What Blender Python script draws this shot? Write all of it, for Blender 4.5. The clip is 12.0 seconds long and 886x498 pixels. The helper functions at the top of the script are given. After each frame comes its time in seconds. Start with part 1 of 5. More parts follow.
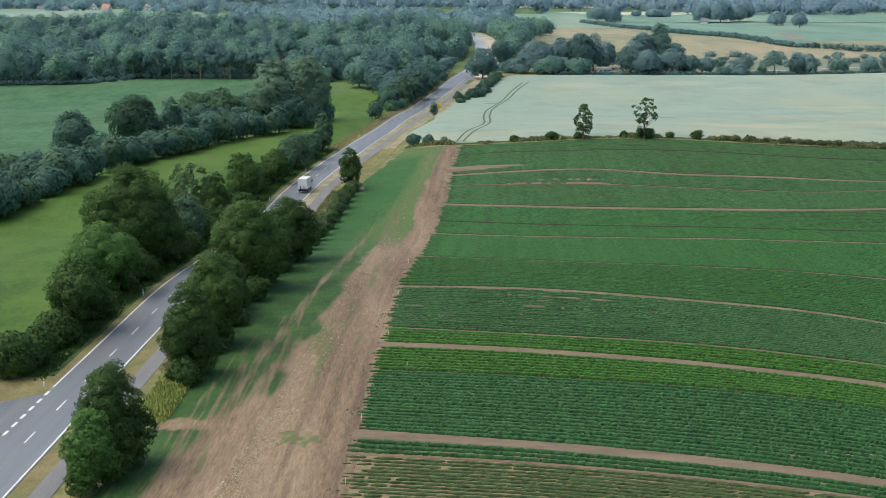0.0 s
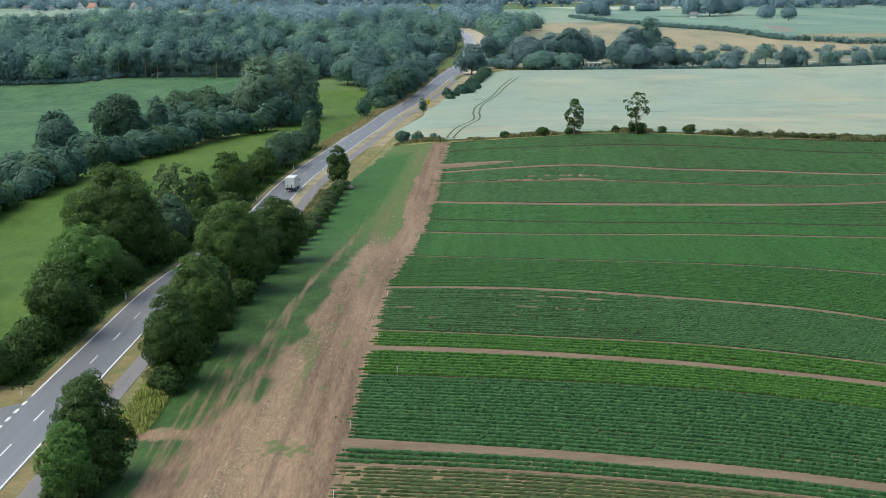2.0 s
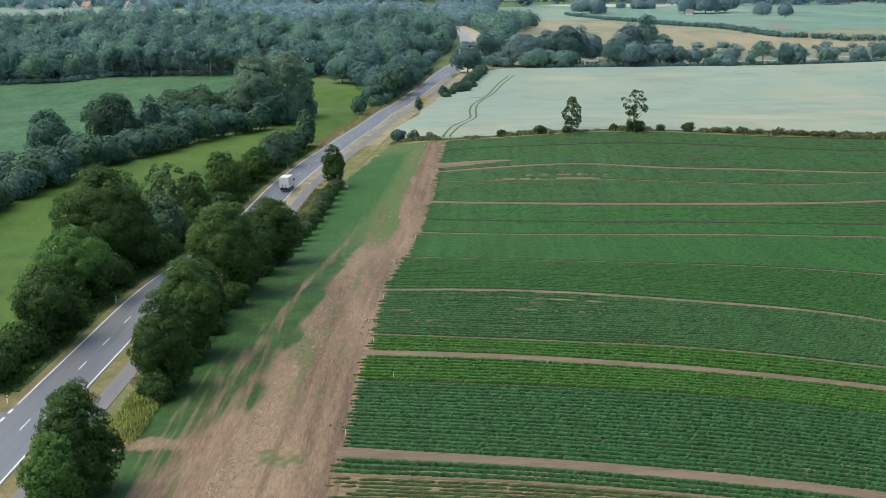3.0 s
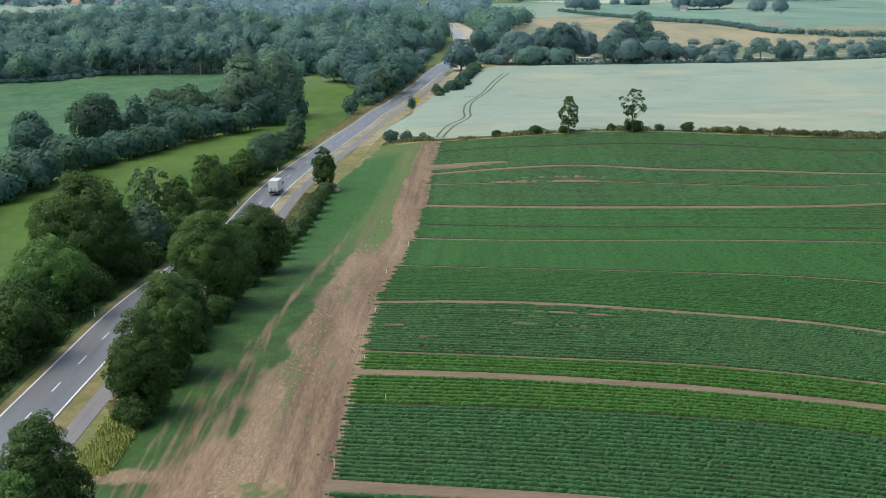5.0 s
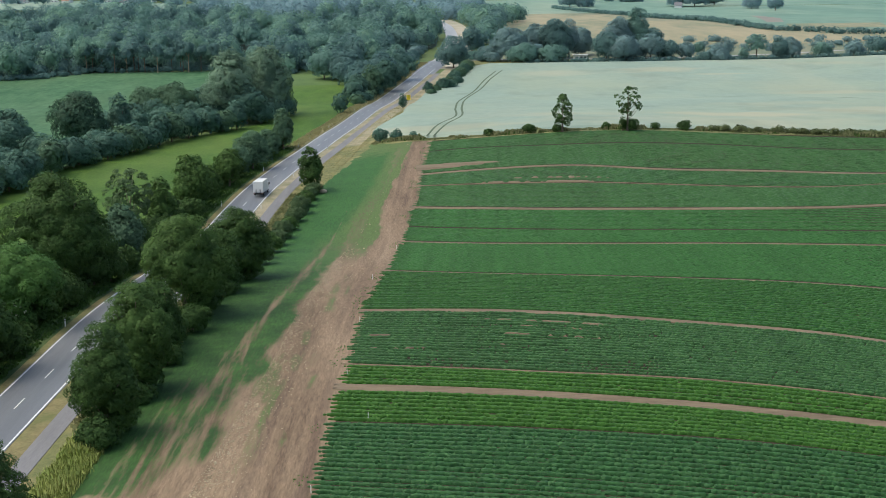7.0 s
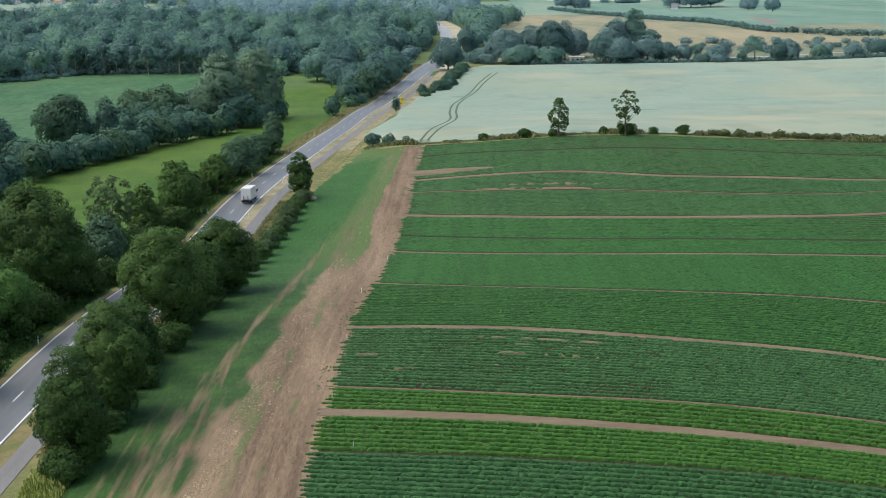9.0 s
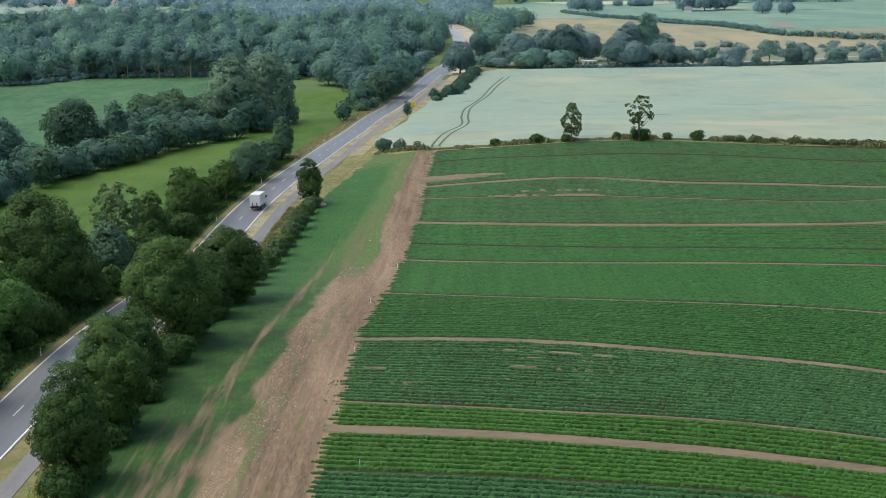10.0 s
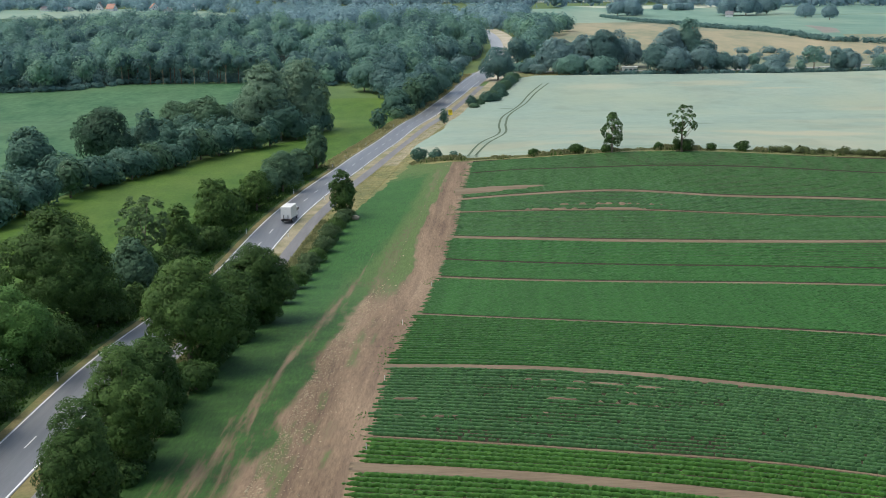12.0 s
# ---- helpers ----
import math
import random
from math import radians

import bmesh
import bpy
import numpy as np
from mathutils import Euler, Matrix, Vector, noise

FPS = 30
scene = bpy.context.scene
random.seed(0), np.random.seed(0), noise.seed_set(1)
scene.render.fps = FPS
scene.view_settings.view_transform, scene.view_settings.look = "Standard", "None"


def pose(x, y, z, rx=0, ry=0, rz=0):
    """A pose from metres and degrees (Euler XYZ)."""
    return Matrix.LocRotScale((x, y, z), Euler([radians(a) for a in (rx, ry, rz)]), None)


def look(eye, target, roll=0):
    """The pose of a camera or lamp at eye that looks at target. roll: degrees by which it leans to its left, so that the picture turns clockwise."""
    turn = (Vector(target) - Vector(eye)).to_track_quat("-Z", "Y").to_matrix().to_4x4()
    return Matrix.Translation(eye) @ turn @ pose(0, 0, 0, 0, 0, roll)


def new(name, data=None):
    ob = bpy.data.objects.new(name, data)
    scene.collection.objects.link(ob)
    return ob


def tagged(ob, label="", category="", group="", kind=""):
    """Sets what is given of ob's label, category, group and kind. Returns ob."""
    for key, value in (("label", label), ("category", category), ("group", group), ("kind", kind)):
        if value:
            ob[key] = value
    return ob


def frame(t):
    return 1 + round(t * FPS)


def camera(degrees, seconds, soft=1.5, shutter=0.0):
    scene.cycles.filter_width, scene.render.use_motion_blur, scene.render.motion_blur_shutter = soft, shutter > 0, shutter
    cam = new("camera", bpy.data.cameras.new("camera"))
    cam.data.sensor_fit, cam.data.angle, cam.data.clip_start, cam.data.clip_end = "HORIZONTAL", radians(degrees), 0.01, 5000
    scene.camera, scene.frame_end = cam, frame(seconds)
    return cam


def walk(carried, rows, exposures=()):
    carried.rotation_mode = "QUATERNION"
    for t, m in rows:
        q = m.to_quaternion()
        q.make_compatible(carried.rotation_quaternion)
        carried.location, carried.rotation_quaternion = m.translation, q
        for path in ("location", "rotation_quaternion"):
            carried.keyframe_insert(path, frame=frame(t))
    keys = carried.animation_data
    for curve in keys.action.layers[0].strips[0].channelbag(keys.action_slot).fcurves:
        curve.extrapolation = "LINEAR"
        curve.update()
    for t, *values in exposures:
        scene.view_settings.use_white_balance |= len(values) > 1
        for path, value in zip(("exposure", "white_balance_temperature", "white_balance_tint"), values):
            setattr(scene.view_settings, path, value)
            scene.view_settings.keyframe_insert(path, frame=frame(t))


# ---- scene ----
cam = camera(38.0, 12.0, soft=0.8)
PATH = [
    (0, (0.00, 0.00, 50.00), (0.00, 98.13, 30.75), 0.00),
    (0.5, (0.08, 0.86, 49.83), (0.26, 98.98, 30.53), -0.15),
    (1, (0.19, 2.10, 49.68), (0.54, 100.21, 30.33), -0.31),
    (1.5, (0.20, 3.72, 49.50), (0.71, 101.82, 30.10), -0.43),
    (2, (0.10, 5.57, 49.41), (0.81, 103.64, 29.90), -0.50),
    (2.5, (0.03, 7.65, 49.27), (0.91, 105.71, 29.68), -0.58),
    (3, (-0.02, 10.02, 49.09), (1.00, 108.06, 29.44), -0.63),
    (5, (-0.07, 20.19, 49.31), (1.46, 118.17, 29.38), -0.75),
    (5.5, (0.15, 22.77, 49.25), (1.81, 120.73, 29.25), -0.74),
    (6, (0.46, 25.34, 49.00), (2.25, 123.29, 28.95), -0.74),
    (6.5, (0.69, 27.62, 48.83), (2.59, 125.56, 28.72), -0.72),
    (7, (1.06, 29.72, 48.66), (3.04, 127.65, 28.53), -0.77),
    (9, (1.92, 38.72, 48.76), (4.23, 136.66, 28.69), -0.72),
    (9.5, (2.05, 40.76, 48.90), (4.09, 138.72, 28.94), -0.71),
    (10, (2.30, 42.75, 49.10), (3.67, 140.75, 29.24), -0.70),
    (10.5, (2.42, 44.97, 49.15), (3.24, 143.00, 29.42), -0.70),
    (11, (2.51, 47.37, 49.38), (2.69, 145.41, 29.70), -0.71),
    (11.5, (2.58, 49.66, 49.62), (1.95, 147.71, 29.98), -0.72),
    (12, (2.71, 52.31, 49.83), (1.20, 150.37, 30.27), -0.71),
]
walk(cam, [(t, look(eye, target, roll)) for t, eye, target, roll in PATH], exposures=((0, 0.0, 6450, 2), (12, 0.0, 6450, 2)))

# ---- light: a bright overcast summer day, the brighter part of the sky to the left ----
SUN_FROM = Vector((-0.64, -0.05, 1.12)).normalized()
world = bpy.data.worlds.new("overcast_sky")
scene.world = world
world.use_nodes = True
sky = world.node_tree.nodes.new("ShaderNodeTexSky")
sky.sky_type, sky.sun_disc = "NISHITA", False
sky.sun_elevation = math.asin(SUN_FROM.z)
sky.sun_rotation = math.atan2(SUN_FROM.x, SUN_FROM.y)
sky.air_density, sky.dust_density, sky.ozone_density = 1.0, 5.0, 1.0
background = world.node_tree.nodes["Background"]
world.node_tree.links.new(sky.outputs[0], background.inputs[0])
background.inputs[1].default_value = 0.195
sun = new("sun", bpy.data.lights.new("sun", "SUN"))
sun.data.energy, sun.data.angle, sun.data.color = 1.0, radians(65), (1.0, 0.97, 0.92)
sun.matrix_world = look(SUN_FROM * 100, (0, 0, 0))


# ---- small numeric helpers ----
def hermite(xs, ys, v):
    """A smooth curve through the knots, straight beyond both ends."""
    xs, ys, v = np.asarray(xs, float), np.asarray(ys, float), np.asarray(v, float)
    slope = np.gradient(ys, xs)
    i = np.clip(np.searchsorted(xs, v) - 1, 0, len(xs) - 2)
    h = xs[i + 1] - xs[i]
    t = np.clip((v - xs[i]) / h, 0, 1)
    out = (2 * t**3 - 3 * t**2 + 1) * ys[i] + (t**3 - 2 * t**2 + t) * h * slope[i]
    out = out + (3 * t**2 - 2 * t**3) * ys[i + 1] + (t**3 - t**2) * h * slope[i + 1]
    out = np.where(v < xs[0], ys[0] + (v - xs[0]) * slope[0], out)
    return np.where(v > xs[-1], ys[-1] + (v - xs[-1]) * slope[-1], out)


def ramp(a, b, v):
    t = np.clip((np.asarray(v, float) - a) / (b - a), 0, 1)
    return t * t * (3 - 2 * t)


def lattice(x, y, seed):
    """Smooth value noise from 0 to 1 with cells one unit wide."""
    x, y = np.asarray(x, float), np.asarray(y, float)
    ix, iy = np.floor(x), np.floor(y)
    fx, fy = x - ix, y - iy
    fx, fy = fx * fx * (3 - 2 * fx), fy * fy * (3 - 2 * fy)

    def corner(a, b):
        s = np.sin(a * 127.1 + b * 311.7 + seed * 74.7) * 43758.5453
        return s - np.floor(s)

    low = corner(ix, iy) * (1 - fx) + corner(ix + 1, iy) * fx
    high = corner(ix, iy + 1) * (1 - fx) + corner(ix + 1, iy + 1) * fx
    return low * (1 - fy) + high * fy


def fbm(x, y, size, seed, octaves=3):
    total, weight = 0.0, 0.0
    for n in range(octaves):
        total = total + lattice(x / size * 2**n, y / size * 2**n, seed + n) * 0.5**n
        weight += 0.5**n
    return total / weight


# ---- terrain ----
PROFILE_Y = (-500, 0, 150, 190, 225, 262, 300, 330, 365, 400, 435, 520, 580, 640, 700, 780, 900, 1000, 1250, 1500, 2000, 3000, 5200)
PROFILE_Z = (-3, -1.5, -1, -0.6, -0.6, -2.6, -4.8, -3.6, -1.6, 0.4, 1.6, 1.8, 0.4, 3, 6, 8, 14.5, 17, 17, 18, 27, 32, 36)


def height(x, y):
    z = hermite(PROFILE_Y, PROFILE_Z, y)
    z = z + 3.0 * np.exp(-(((x - 60) / 45) ** 2)) * ramp(240, 400, y) * (1 - ramp(430, 520, y))
    z = z - 1.6 * (1 - ramp(-60, -30, x)) * (1 - ramp(180, 300, y))
    z = z + 12 * (1 - ramp(-420, -150, x)) * ramp(900, 1500, y)
    z = z + 2.6 * ramp(175, 320, x) * ramp(520, 680, y) * (1 - ramp(790, 960, y))
    return z - 2.3 * (1 - ramp(-22, 0, x)) * ramp(340, 440, y) * (1 - ramp(480, 560, y))


def ground_at(x, y):
    return float(height(np.float64(x), np.float64(y)))


ROAD_Y = (-300, 60, 128, 180, 240, 300, 350, 390, 435, 495, 527, 580, 655, 735, 800, 886, 998, 1100, 1219, 1320)
ROAD_X = (-62, -52, -50.3, -48.9, -46.6, -43.4, -39.9, -35.4, -29.8, -22.1, -17.8, -11.5, 1, 13, 21, 26, 26.5, 24, 20, 2)


def road_x(y):
    return hermite(ROAD_Y, ROAD_X, y)


def beside_road(y, offset):
    """A point of the ground offset metres to the right of the road's middle line."""
    slope = (road_x(y + 1) - road_x(y - 1)) / 2
    n = np.sqrt(1 + slope**2)
    return road_x(y) + offset / n, y - offset * slope / n


# ---- mesh helpers ----
def mesh(name, verts, faces, material, smooth=False):
    data = bpy.data.meshes.new(name)
    data.from_pydata([tuple(v) for v in np.asarray(verts, float).tolist()], [], faces if isinstance(faces, list) else faces.tolist())
    for m in material if isinstance(material, (list, tuple)) else [material]:
        data.materials.append(m)
    if smooth:
        data.polygons.foreach_set("use_smooth", np.ones(len(data.polygons), bool))
    data.update()
    return data


def leaf_mesh(name, verts, tris, normals, materials, tone=None):
    """Triangles with soft shading normals that follow the outline of the clumps they belong to."""
    verts, tris, normals = np.asarray(verts, np.float32), np.asarray(tris, np.int32), np.asarray(normals, np.float32)
    corner = verts[tris]
    turned = (np.cross(corner[:, 1] - corner[:, 0], corner[:, 2] - corner[:, 0]) * normals[tris].sum(1)).sum(1) < 0
    tris[turned] = tris[turned][:, ::-1]
    data = bpy.data.meshes.new(name)
    data.vertices.add(len(verts))
    data.vertices.foreach_set("co", verts.ravel())
    data.loops.add(tris.size)
    data.loops.foreach_set("vertex_index", tris.ravel())
    data.polygons.add(len(tris))
    data.polygons.foreach_set("loop_start", np.arange(0, tris.size, 3, dtype=np.int32))
    for m in materials if isinstance(materials, (list, tuple)) else [materials]:
        data.materials.append(m)
    if tone is not None:
        data.polygons.foreach_set("material_index", np.asarray(tone, np.int32))
    data.polygons.foreach_set("use_smooth", np.ones(len(tris), bool))
    data.update(calc_edges=True)
    layer = data.attributes.new("custom_normal", "FLOAT_VECTOR", "POINT")
    normals = normals / (np.linalg.norm(normals, axis=1, keepdims=True) + 1e-9)
    layer.data.foreach_set("vector", normals.astype(np.float32).ravel())
    data.update()
    return data


def grid_faces(rows, cols):
    r, c = np.meshgrid(np.arange(rows - 1), np.arange(cols - 1), indexing="ij")
    a = (r * cols + c).ravel()
    return np.stack([a, a + 1, a + cols + 1, a + cols], 1)


def structure(name, data, label, category, kind="structure"):
    return tagged(new(name, data), label, category, kind=kind)


def thing(name, x, y, label, category, group="", turn=0.0, sink=0.0):
    ob = new(name)
    ob.empty_display_size = 0.5
    ob.matrix_basis = pose(x, y, ground_at(x, y) - sink, 0, 0, turn)
    return tagged(ob, label, category, group)


def part(name, data, parent, label=""):
    ob = new(name, data)
    ob.parent = parent
    return tagged(ob, label) if label else ob


def boxes(items):
    """Vertices and faces of bevelled boxes; each item: centre, size and chamfer."""
    verts, faces = [], []
    for (cx, cy, cz), (sx, sy, sz), b in items:
        bm = bmesh.new()
        bmesh.ops.create_cube(bm, size=1.0, matrix=Matrix.Translation((cx, cy, cz)) @ Matrix.Diagonal((sx, sy, sz, 1)))
        if b > 0:
            bmesh.ops.bevel(bm, geom=bm.edges[:], offset=b, segments=1, affect="EDGES", profile=0.5)
        bm.verts.index_update()
        base = len(verts)
        verts += [tuple(v.co) for v in bm.verts]
        faces += [[base + v.index for v in f.verts] for f in bm.faces]
        bm.free()
    return verts, faces


def tube(points, radii, sides=7):
    """A tapered tube through the points."""
    pts = [Vector(p) for p in points]
    verts, faces = [], []
    for i, p in enumerate(pts):
        along = (pts[min(i + 1, len(pts) - 1)] - pts[max(i - 1, 0)]).normalized()
        side = along.cross(Vector((0.3, 1, 0.2))).normalized()
        other = along.cross(side)
        for k in range(sides):
            a = 2 * math.pi * k / sides
            verts.append(tuple(p + radii[i] * (math.cos(a) * side + math.sin(a) * other)))
    for i in range(len(pts) - 1):
        for k in range(sides):
            a, b = i * sides + k, i * sides + (k + 1) % sides
            faces.append([a, b, b + sides, a + sides])
    faces.append([(len(pts) - 1) * sides + k for k in range(sides)])
    return verts, faces


def merged(*pieces):
    verts, faces = [], []
    for v, f in pieces:
        base = len(verts)
        verts += list(v)
        faces += [[base + i for i in face] for face in f]
    return verts, faces


# ---- materials ----
def surface(name, low, high, scale=1.0, fine=8.0, rough=0.8, stretch=(1, 1, 1), bump=0.3, island=0.0, third=None, third_scale=0.05, third_amount=0.5, translucent=0.0, specular=0.3):
    """Two colours mixed by noise at two scales, an optional third in large patches, with a fine relief."""
    m = bpy.data.materials.new(name)
    m.use_nodes = True
    n, link = m.node_tree.nodes, m.node_tree.links.new
    p = n["Principled BSDF"]
    p.inputs["Roughness"].default_value = rough
    p.inputs["Specular IOR Level"].default_value = specular
    where = n.new("ShaderNodeTexCoord")
    shape = n.new("ShaderNodeMapping")
    shape.inputs["Scale"].default_value = stretch
    link(where.outputs["Object"], shape.inputs["Vector"])

    def noise_node(s, detail=4.0):
        t = n.new("ShaderNodeTexNoise")
        t.inputs["Scale"].default_value, t.inputs["Detail"].default_value, t.inputs["Roughness"].default_value = s, detail, 0.62
        link(shape.outputs["Vector"], t.inputs["Vector"])
        return t

    def mixed(kind, fac, a, b):
        x = n.new("ShaderNodeMix")
        x.data_type, x.blend_type = "RGBA", kind
        for socket, value in ((x.inputs["Factor"], fac), (x.inputs["A"], a), (x.inputs["B"], b)):
            if isinstance(value, (int, float, tuple)):
                socket.default_value = value
            else:
                link(value, socket)
        return x.outputs["Result"]

    def sharpened(value, lo, hi):
        r = n.new("ShaderNodeMapRange")
        r.inputs["From Min"].default_value, r.inputs["From Max"].default_value = lo, hi
        link(value, r.inputs["Value"])
        return r.outputs["Result"]

    coarse, small = noise_node(scale), noise_node(fine, 5.0)
    both = n.new("ShaderNodeMath")
    both.operation = "MULTIPLY_ADD"
    link(coarse.outputs["Fac"], both.inputs[0])
    both.inputs[1].default_value = 0.55
    half = n.new("ShaderNodeMath")
    half.operation = "MULTIPLY"
    link(small.outputs["Fac"], half.inputs[0])
    half.inputs[1].default_value = 0.45
    link(half.outputs[0], both.inputs[2])
    colour = mixed("MIX", sharpened(both.outputs[0], 0.38, 0.62), (*low, 1), (*high, 1))
    if third:
        patch = noise_node(third_scale, 3.0)
        amount = n.new("ShaderNodeMath")
        amount.operation = "MULTIPLY"
        link(sharpened(patch.outputs["Fac"], 0.45, 0.65), amount.inputs[0])
        amount.inputs[1].default_value = third_amount
        colour = mixed("MIX", amount.outputs[0], colour, (*third, 1))
    if island:
        r = n.new("ShaderNodeMapRange")
        r.inputs["To Min"].default_value, r.inputs["To Max"].default_value = 1 - island, 1 + island
        link(n.new("ShaderNodeNewGeometry").outputs["Random Per Island"], r.inputs["Value"])
        colour = mixed("MULTIPLY", 1.0, colour, r.outputs["Result"])
    link(colour, p.inputs["Base Color"])
    if bump:
        b = n.new("ShaderNodeBump")
        b.inputs["Strength"].default_value, b.inputs["Distance"].default_value = bump, 0.1
        link(noise_node(fine, 4.0).outputs["Fac"], b.inputs["Height"])
        link(b.outputs["Normal"], p.inputs["Normal"])
    if translucent:
        glow, blend = n.new("ShaderNodeBsdfTranslucent"), n.new("ShaderNodeMixShader")
        link(colour, glow.inputs["Color"])
        blend.inputs["Fac"].default_value = translucent
        link(p.outputs[0], blend.inputs[1])
        link(glow.outputs[0], blend.inputs[2])
        link(blend.outputs[0], n["Material Output"].inputs["Surface"])
    return m


def leafy(name, low, high, island=0.42, scale=0.35, fine=2.2, stretch=(1, 1, 1), through_leaf=0.25):
    return surface(name, low, high, scale=scale, fine=fine, rough=0.7, bump=0, island=island * 0.45, translucent=through_leaf, specular=0.25, stretch=stretch)


def crop_leaf(name, low, high):
    return surface(name, low, high, scale=2.6, fine=11.0, rough=0.6, bump=0.0, island=0.15, translucent=0.2, specular=0.3, stretch=(0.7, 1.2, 1))


LEAF_DARK = leafy("leaf_dark", (0.036, 0.080, 0.019), (0.074, 0.142, 0.034))
LEAF_MID = leafy("leaf_mid", (0.050, 0.106, 0.024), (0.097, 0.175, 0.042))
LEAF_BRIGHT = leafy("leaf_bright", (0.064, 0.150, 0.034), (0.122, 0.240, 0.060))
LEAF_OLIVE = leafy("leaf_olive", (0.078, 0.100, 0.038), (0.125, 0.154, 0.058))
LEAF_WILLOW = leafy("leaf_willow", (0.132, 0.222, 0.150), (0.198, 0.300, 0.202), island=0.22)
# Distance haze is painted into the next three leaf colours as pale blue.
LEAF_WOOD_HAZED = leafy("leaf_wood_hazed", (0.144, 0.260, 0.224), (0.204, 0.358, 0.298), island=0.10, through_leaf=0.42)
LEAF_HAZED = leafy("leaf_hazed", (0.205, 0.328, 0.360), (0.267, 0.402, 0.434), island=0.10, through_leaf=0.42)
LEAF_DISTANT_HAZED = leafy("leaf_distant_hazed", (0.245, 0.360, 0.430), (0.290, 0.410, 0.480), island=0.08, through_leaf=0.42)
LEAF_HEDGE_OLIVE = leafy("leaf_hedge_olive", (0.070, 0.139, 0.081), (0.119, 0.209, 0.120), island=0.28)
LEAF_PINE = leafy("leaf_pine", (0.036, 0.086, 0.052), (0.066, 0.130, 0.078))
# These three leaf colours hold the distance haze too.
LEAF_WOOD_DARK_HAZED = leafy("leaf_wood_dark_hazed", (0.110, 0.202, 0.200), (0.154, 0.272, 0.254), island=0.10, through_leaf=0.42)
LEAF_WOOD_PALE_HAZED = leafy("leaf_wood_pale_hazed", (0.178, 0.314, 0.240), (0.240, 0.404, 0.302), island=0.10, through_leaf=0.42)
LEAF_BELT_HAZED = leafy("leaf_belt_hazed", (0.168, 0.268, 0.275), (0.236, 0.365, 0.362), island=0.10, through_leaf=0.42)
# Blue raised to carry haze over the middle distance.
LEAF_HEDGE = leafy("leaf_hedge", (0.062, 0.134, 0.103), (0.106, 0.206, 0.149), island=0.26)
BLOSSOM = leafy("blossom", (0.55, 0.56, 0.42), (0.75, 0.76, 0.62))
BARK = surface("bark", (0.10, 0.08, 0.06), (0.22, 0.18, 0.14), scale=1.5, fine=9, stretch=(1, 1, 0.25), bump=0.6)
BARK_PALE = surface("bark_pale", (0.26, 0.22, 0.16), (0.42, 0.37, 0.28), scale=1.5, fine=9, stretch=(1, 1, 0.25), bump=0.5)
GRASS = surface("grass", (0.070, 0.125, 0.036), (0.115, 0.180, 0.055), scale=0.06, fine=1.2, third=(0.15, 0.16, 0.06), third_scale=0.012, third_amount=0.45)
MEADOW = surface("meadow_grass", (0.034, 0.090, 0.007), (0.082, 0.158, 0.018), scale=0.11, fine=1.3, stretch=(1, 0.5, 1), third=(0.112, 0.170, 0.028), third_scale=0.03, third_amount=0.6, bump=0.9)
LEFT_CROP = surface("young_crop", (0.025, 0.095, 0.036), (0.083, 0.178, 0.080), scale=0.10, fine=0.5, stretch=(0.8, 0.4, 1), third=(0.100, 0.165, 0.075), third_scale=0.03, third_amount=0.3, bump=0.8)
ROADSIDE_GRASS = surface("roadside_grass", (0.130, 0.114, 0.046), (0.255, 0.212, 0.098), scale=0.35, fine=2.5, third=(0.12, 0.145, 0.045), third_scale=0.12, third_amount=0.6, bump=0.7)
DRY_GRASS = surface("dry_grass", (0.235, 0.203, 0.128), (0.405, 0.352, 0.238), scale=0.35, fine=2.5, third=(0.13, 0.150, 0.05), third_scale=0.12, third_amount=0.6, bump=0.7)
# Tree shade on the road slope is mixed into this dark green.
LUSH_DARKENED = surface("lush_darkened_verge", (0.026, 0.062, 0.016), (0.058, 0.108, 0.030), scale=0.5, fine=2.5, bump=0.8, third=(0.10, 0.12, 0.04), third_scale=0.2, third_amount=0.4)
WEEDY = surface("weedy_verge", (0.100, 0.125, 0.042), (0.22, 0.205, 0.085), scale=0.4, fine=2.5, third=(0.30, 0.25, 0.11), third_scale=0.1, third_amount=0.6, bump=0.7)
TALL_GRASS = leafy("tall_yellow_grass", (0.215, 0.285, 0.066), (0.370, 0.410, 0.135), island=0.4)
SOIL = surface("field_soil", (0.169, 0.123, 0.081), (0.259, 0.196, 0.135), scale=0.5, fine=4.0, stretch=(1, 0.25, 1), third=(0.40, 0.30, 0.21), third_scale=0.09, third_amount=0.6, bump=0.8)
# Kept near black so the furrow shade is already in the soil colour.
SHADED_CROP_SOIL = surface("shaded_crop_soil", (0.034, 0.031, 0.020), (0.064, 0.056, 0.036), scale=0.5, fine=3.0, bump=0.6, specular=0.05)
TRAM_SOIL = surface("tramline_soil", (0.138, 0.102, 0.066), (0.222, 0.168, 0.110), scale=0.3, fine=3.0, stretch=(0.2, 1, 1), bump=0.5)
WHEAT_DARK = surface("cereal_wheel_track", (0.055, 0.085, 0.05), (0.11, 0.15, 0.085), scale=0.3, fine=2.0)
GOLD = surface("golden_stubble", (0.175, 0.205, 0.130), (0.340, 0.292, 0.185), scale=0.03, fine=0.11, stretch=(1.2, 0.3, 1), third=(0.41, 0.335, 0.22), third_scale=0.02, third_amount=0.4)
# Pale and bluish because the distance haze is put into this field colour.
FAR_GREEN_HAZED = surface("far_green_field_hazed", (0.120, 0.225, 0.175), (0.190, 0.298, 0.230), scale=0.010, fine=0.06, stretch=(1.2, 0.3, 1), third=(0.30, 0.36, 0.27), third_scale=0.008, third_amount=0.6)
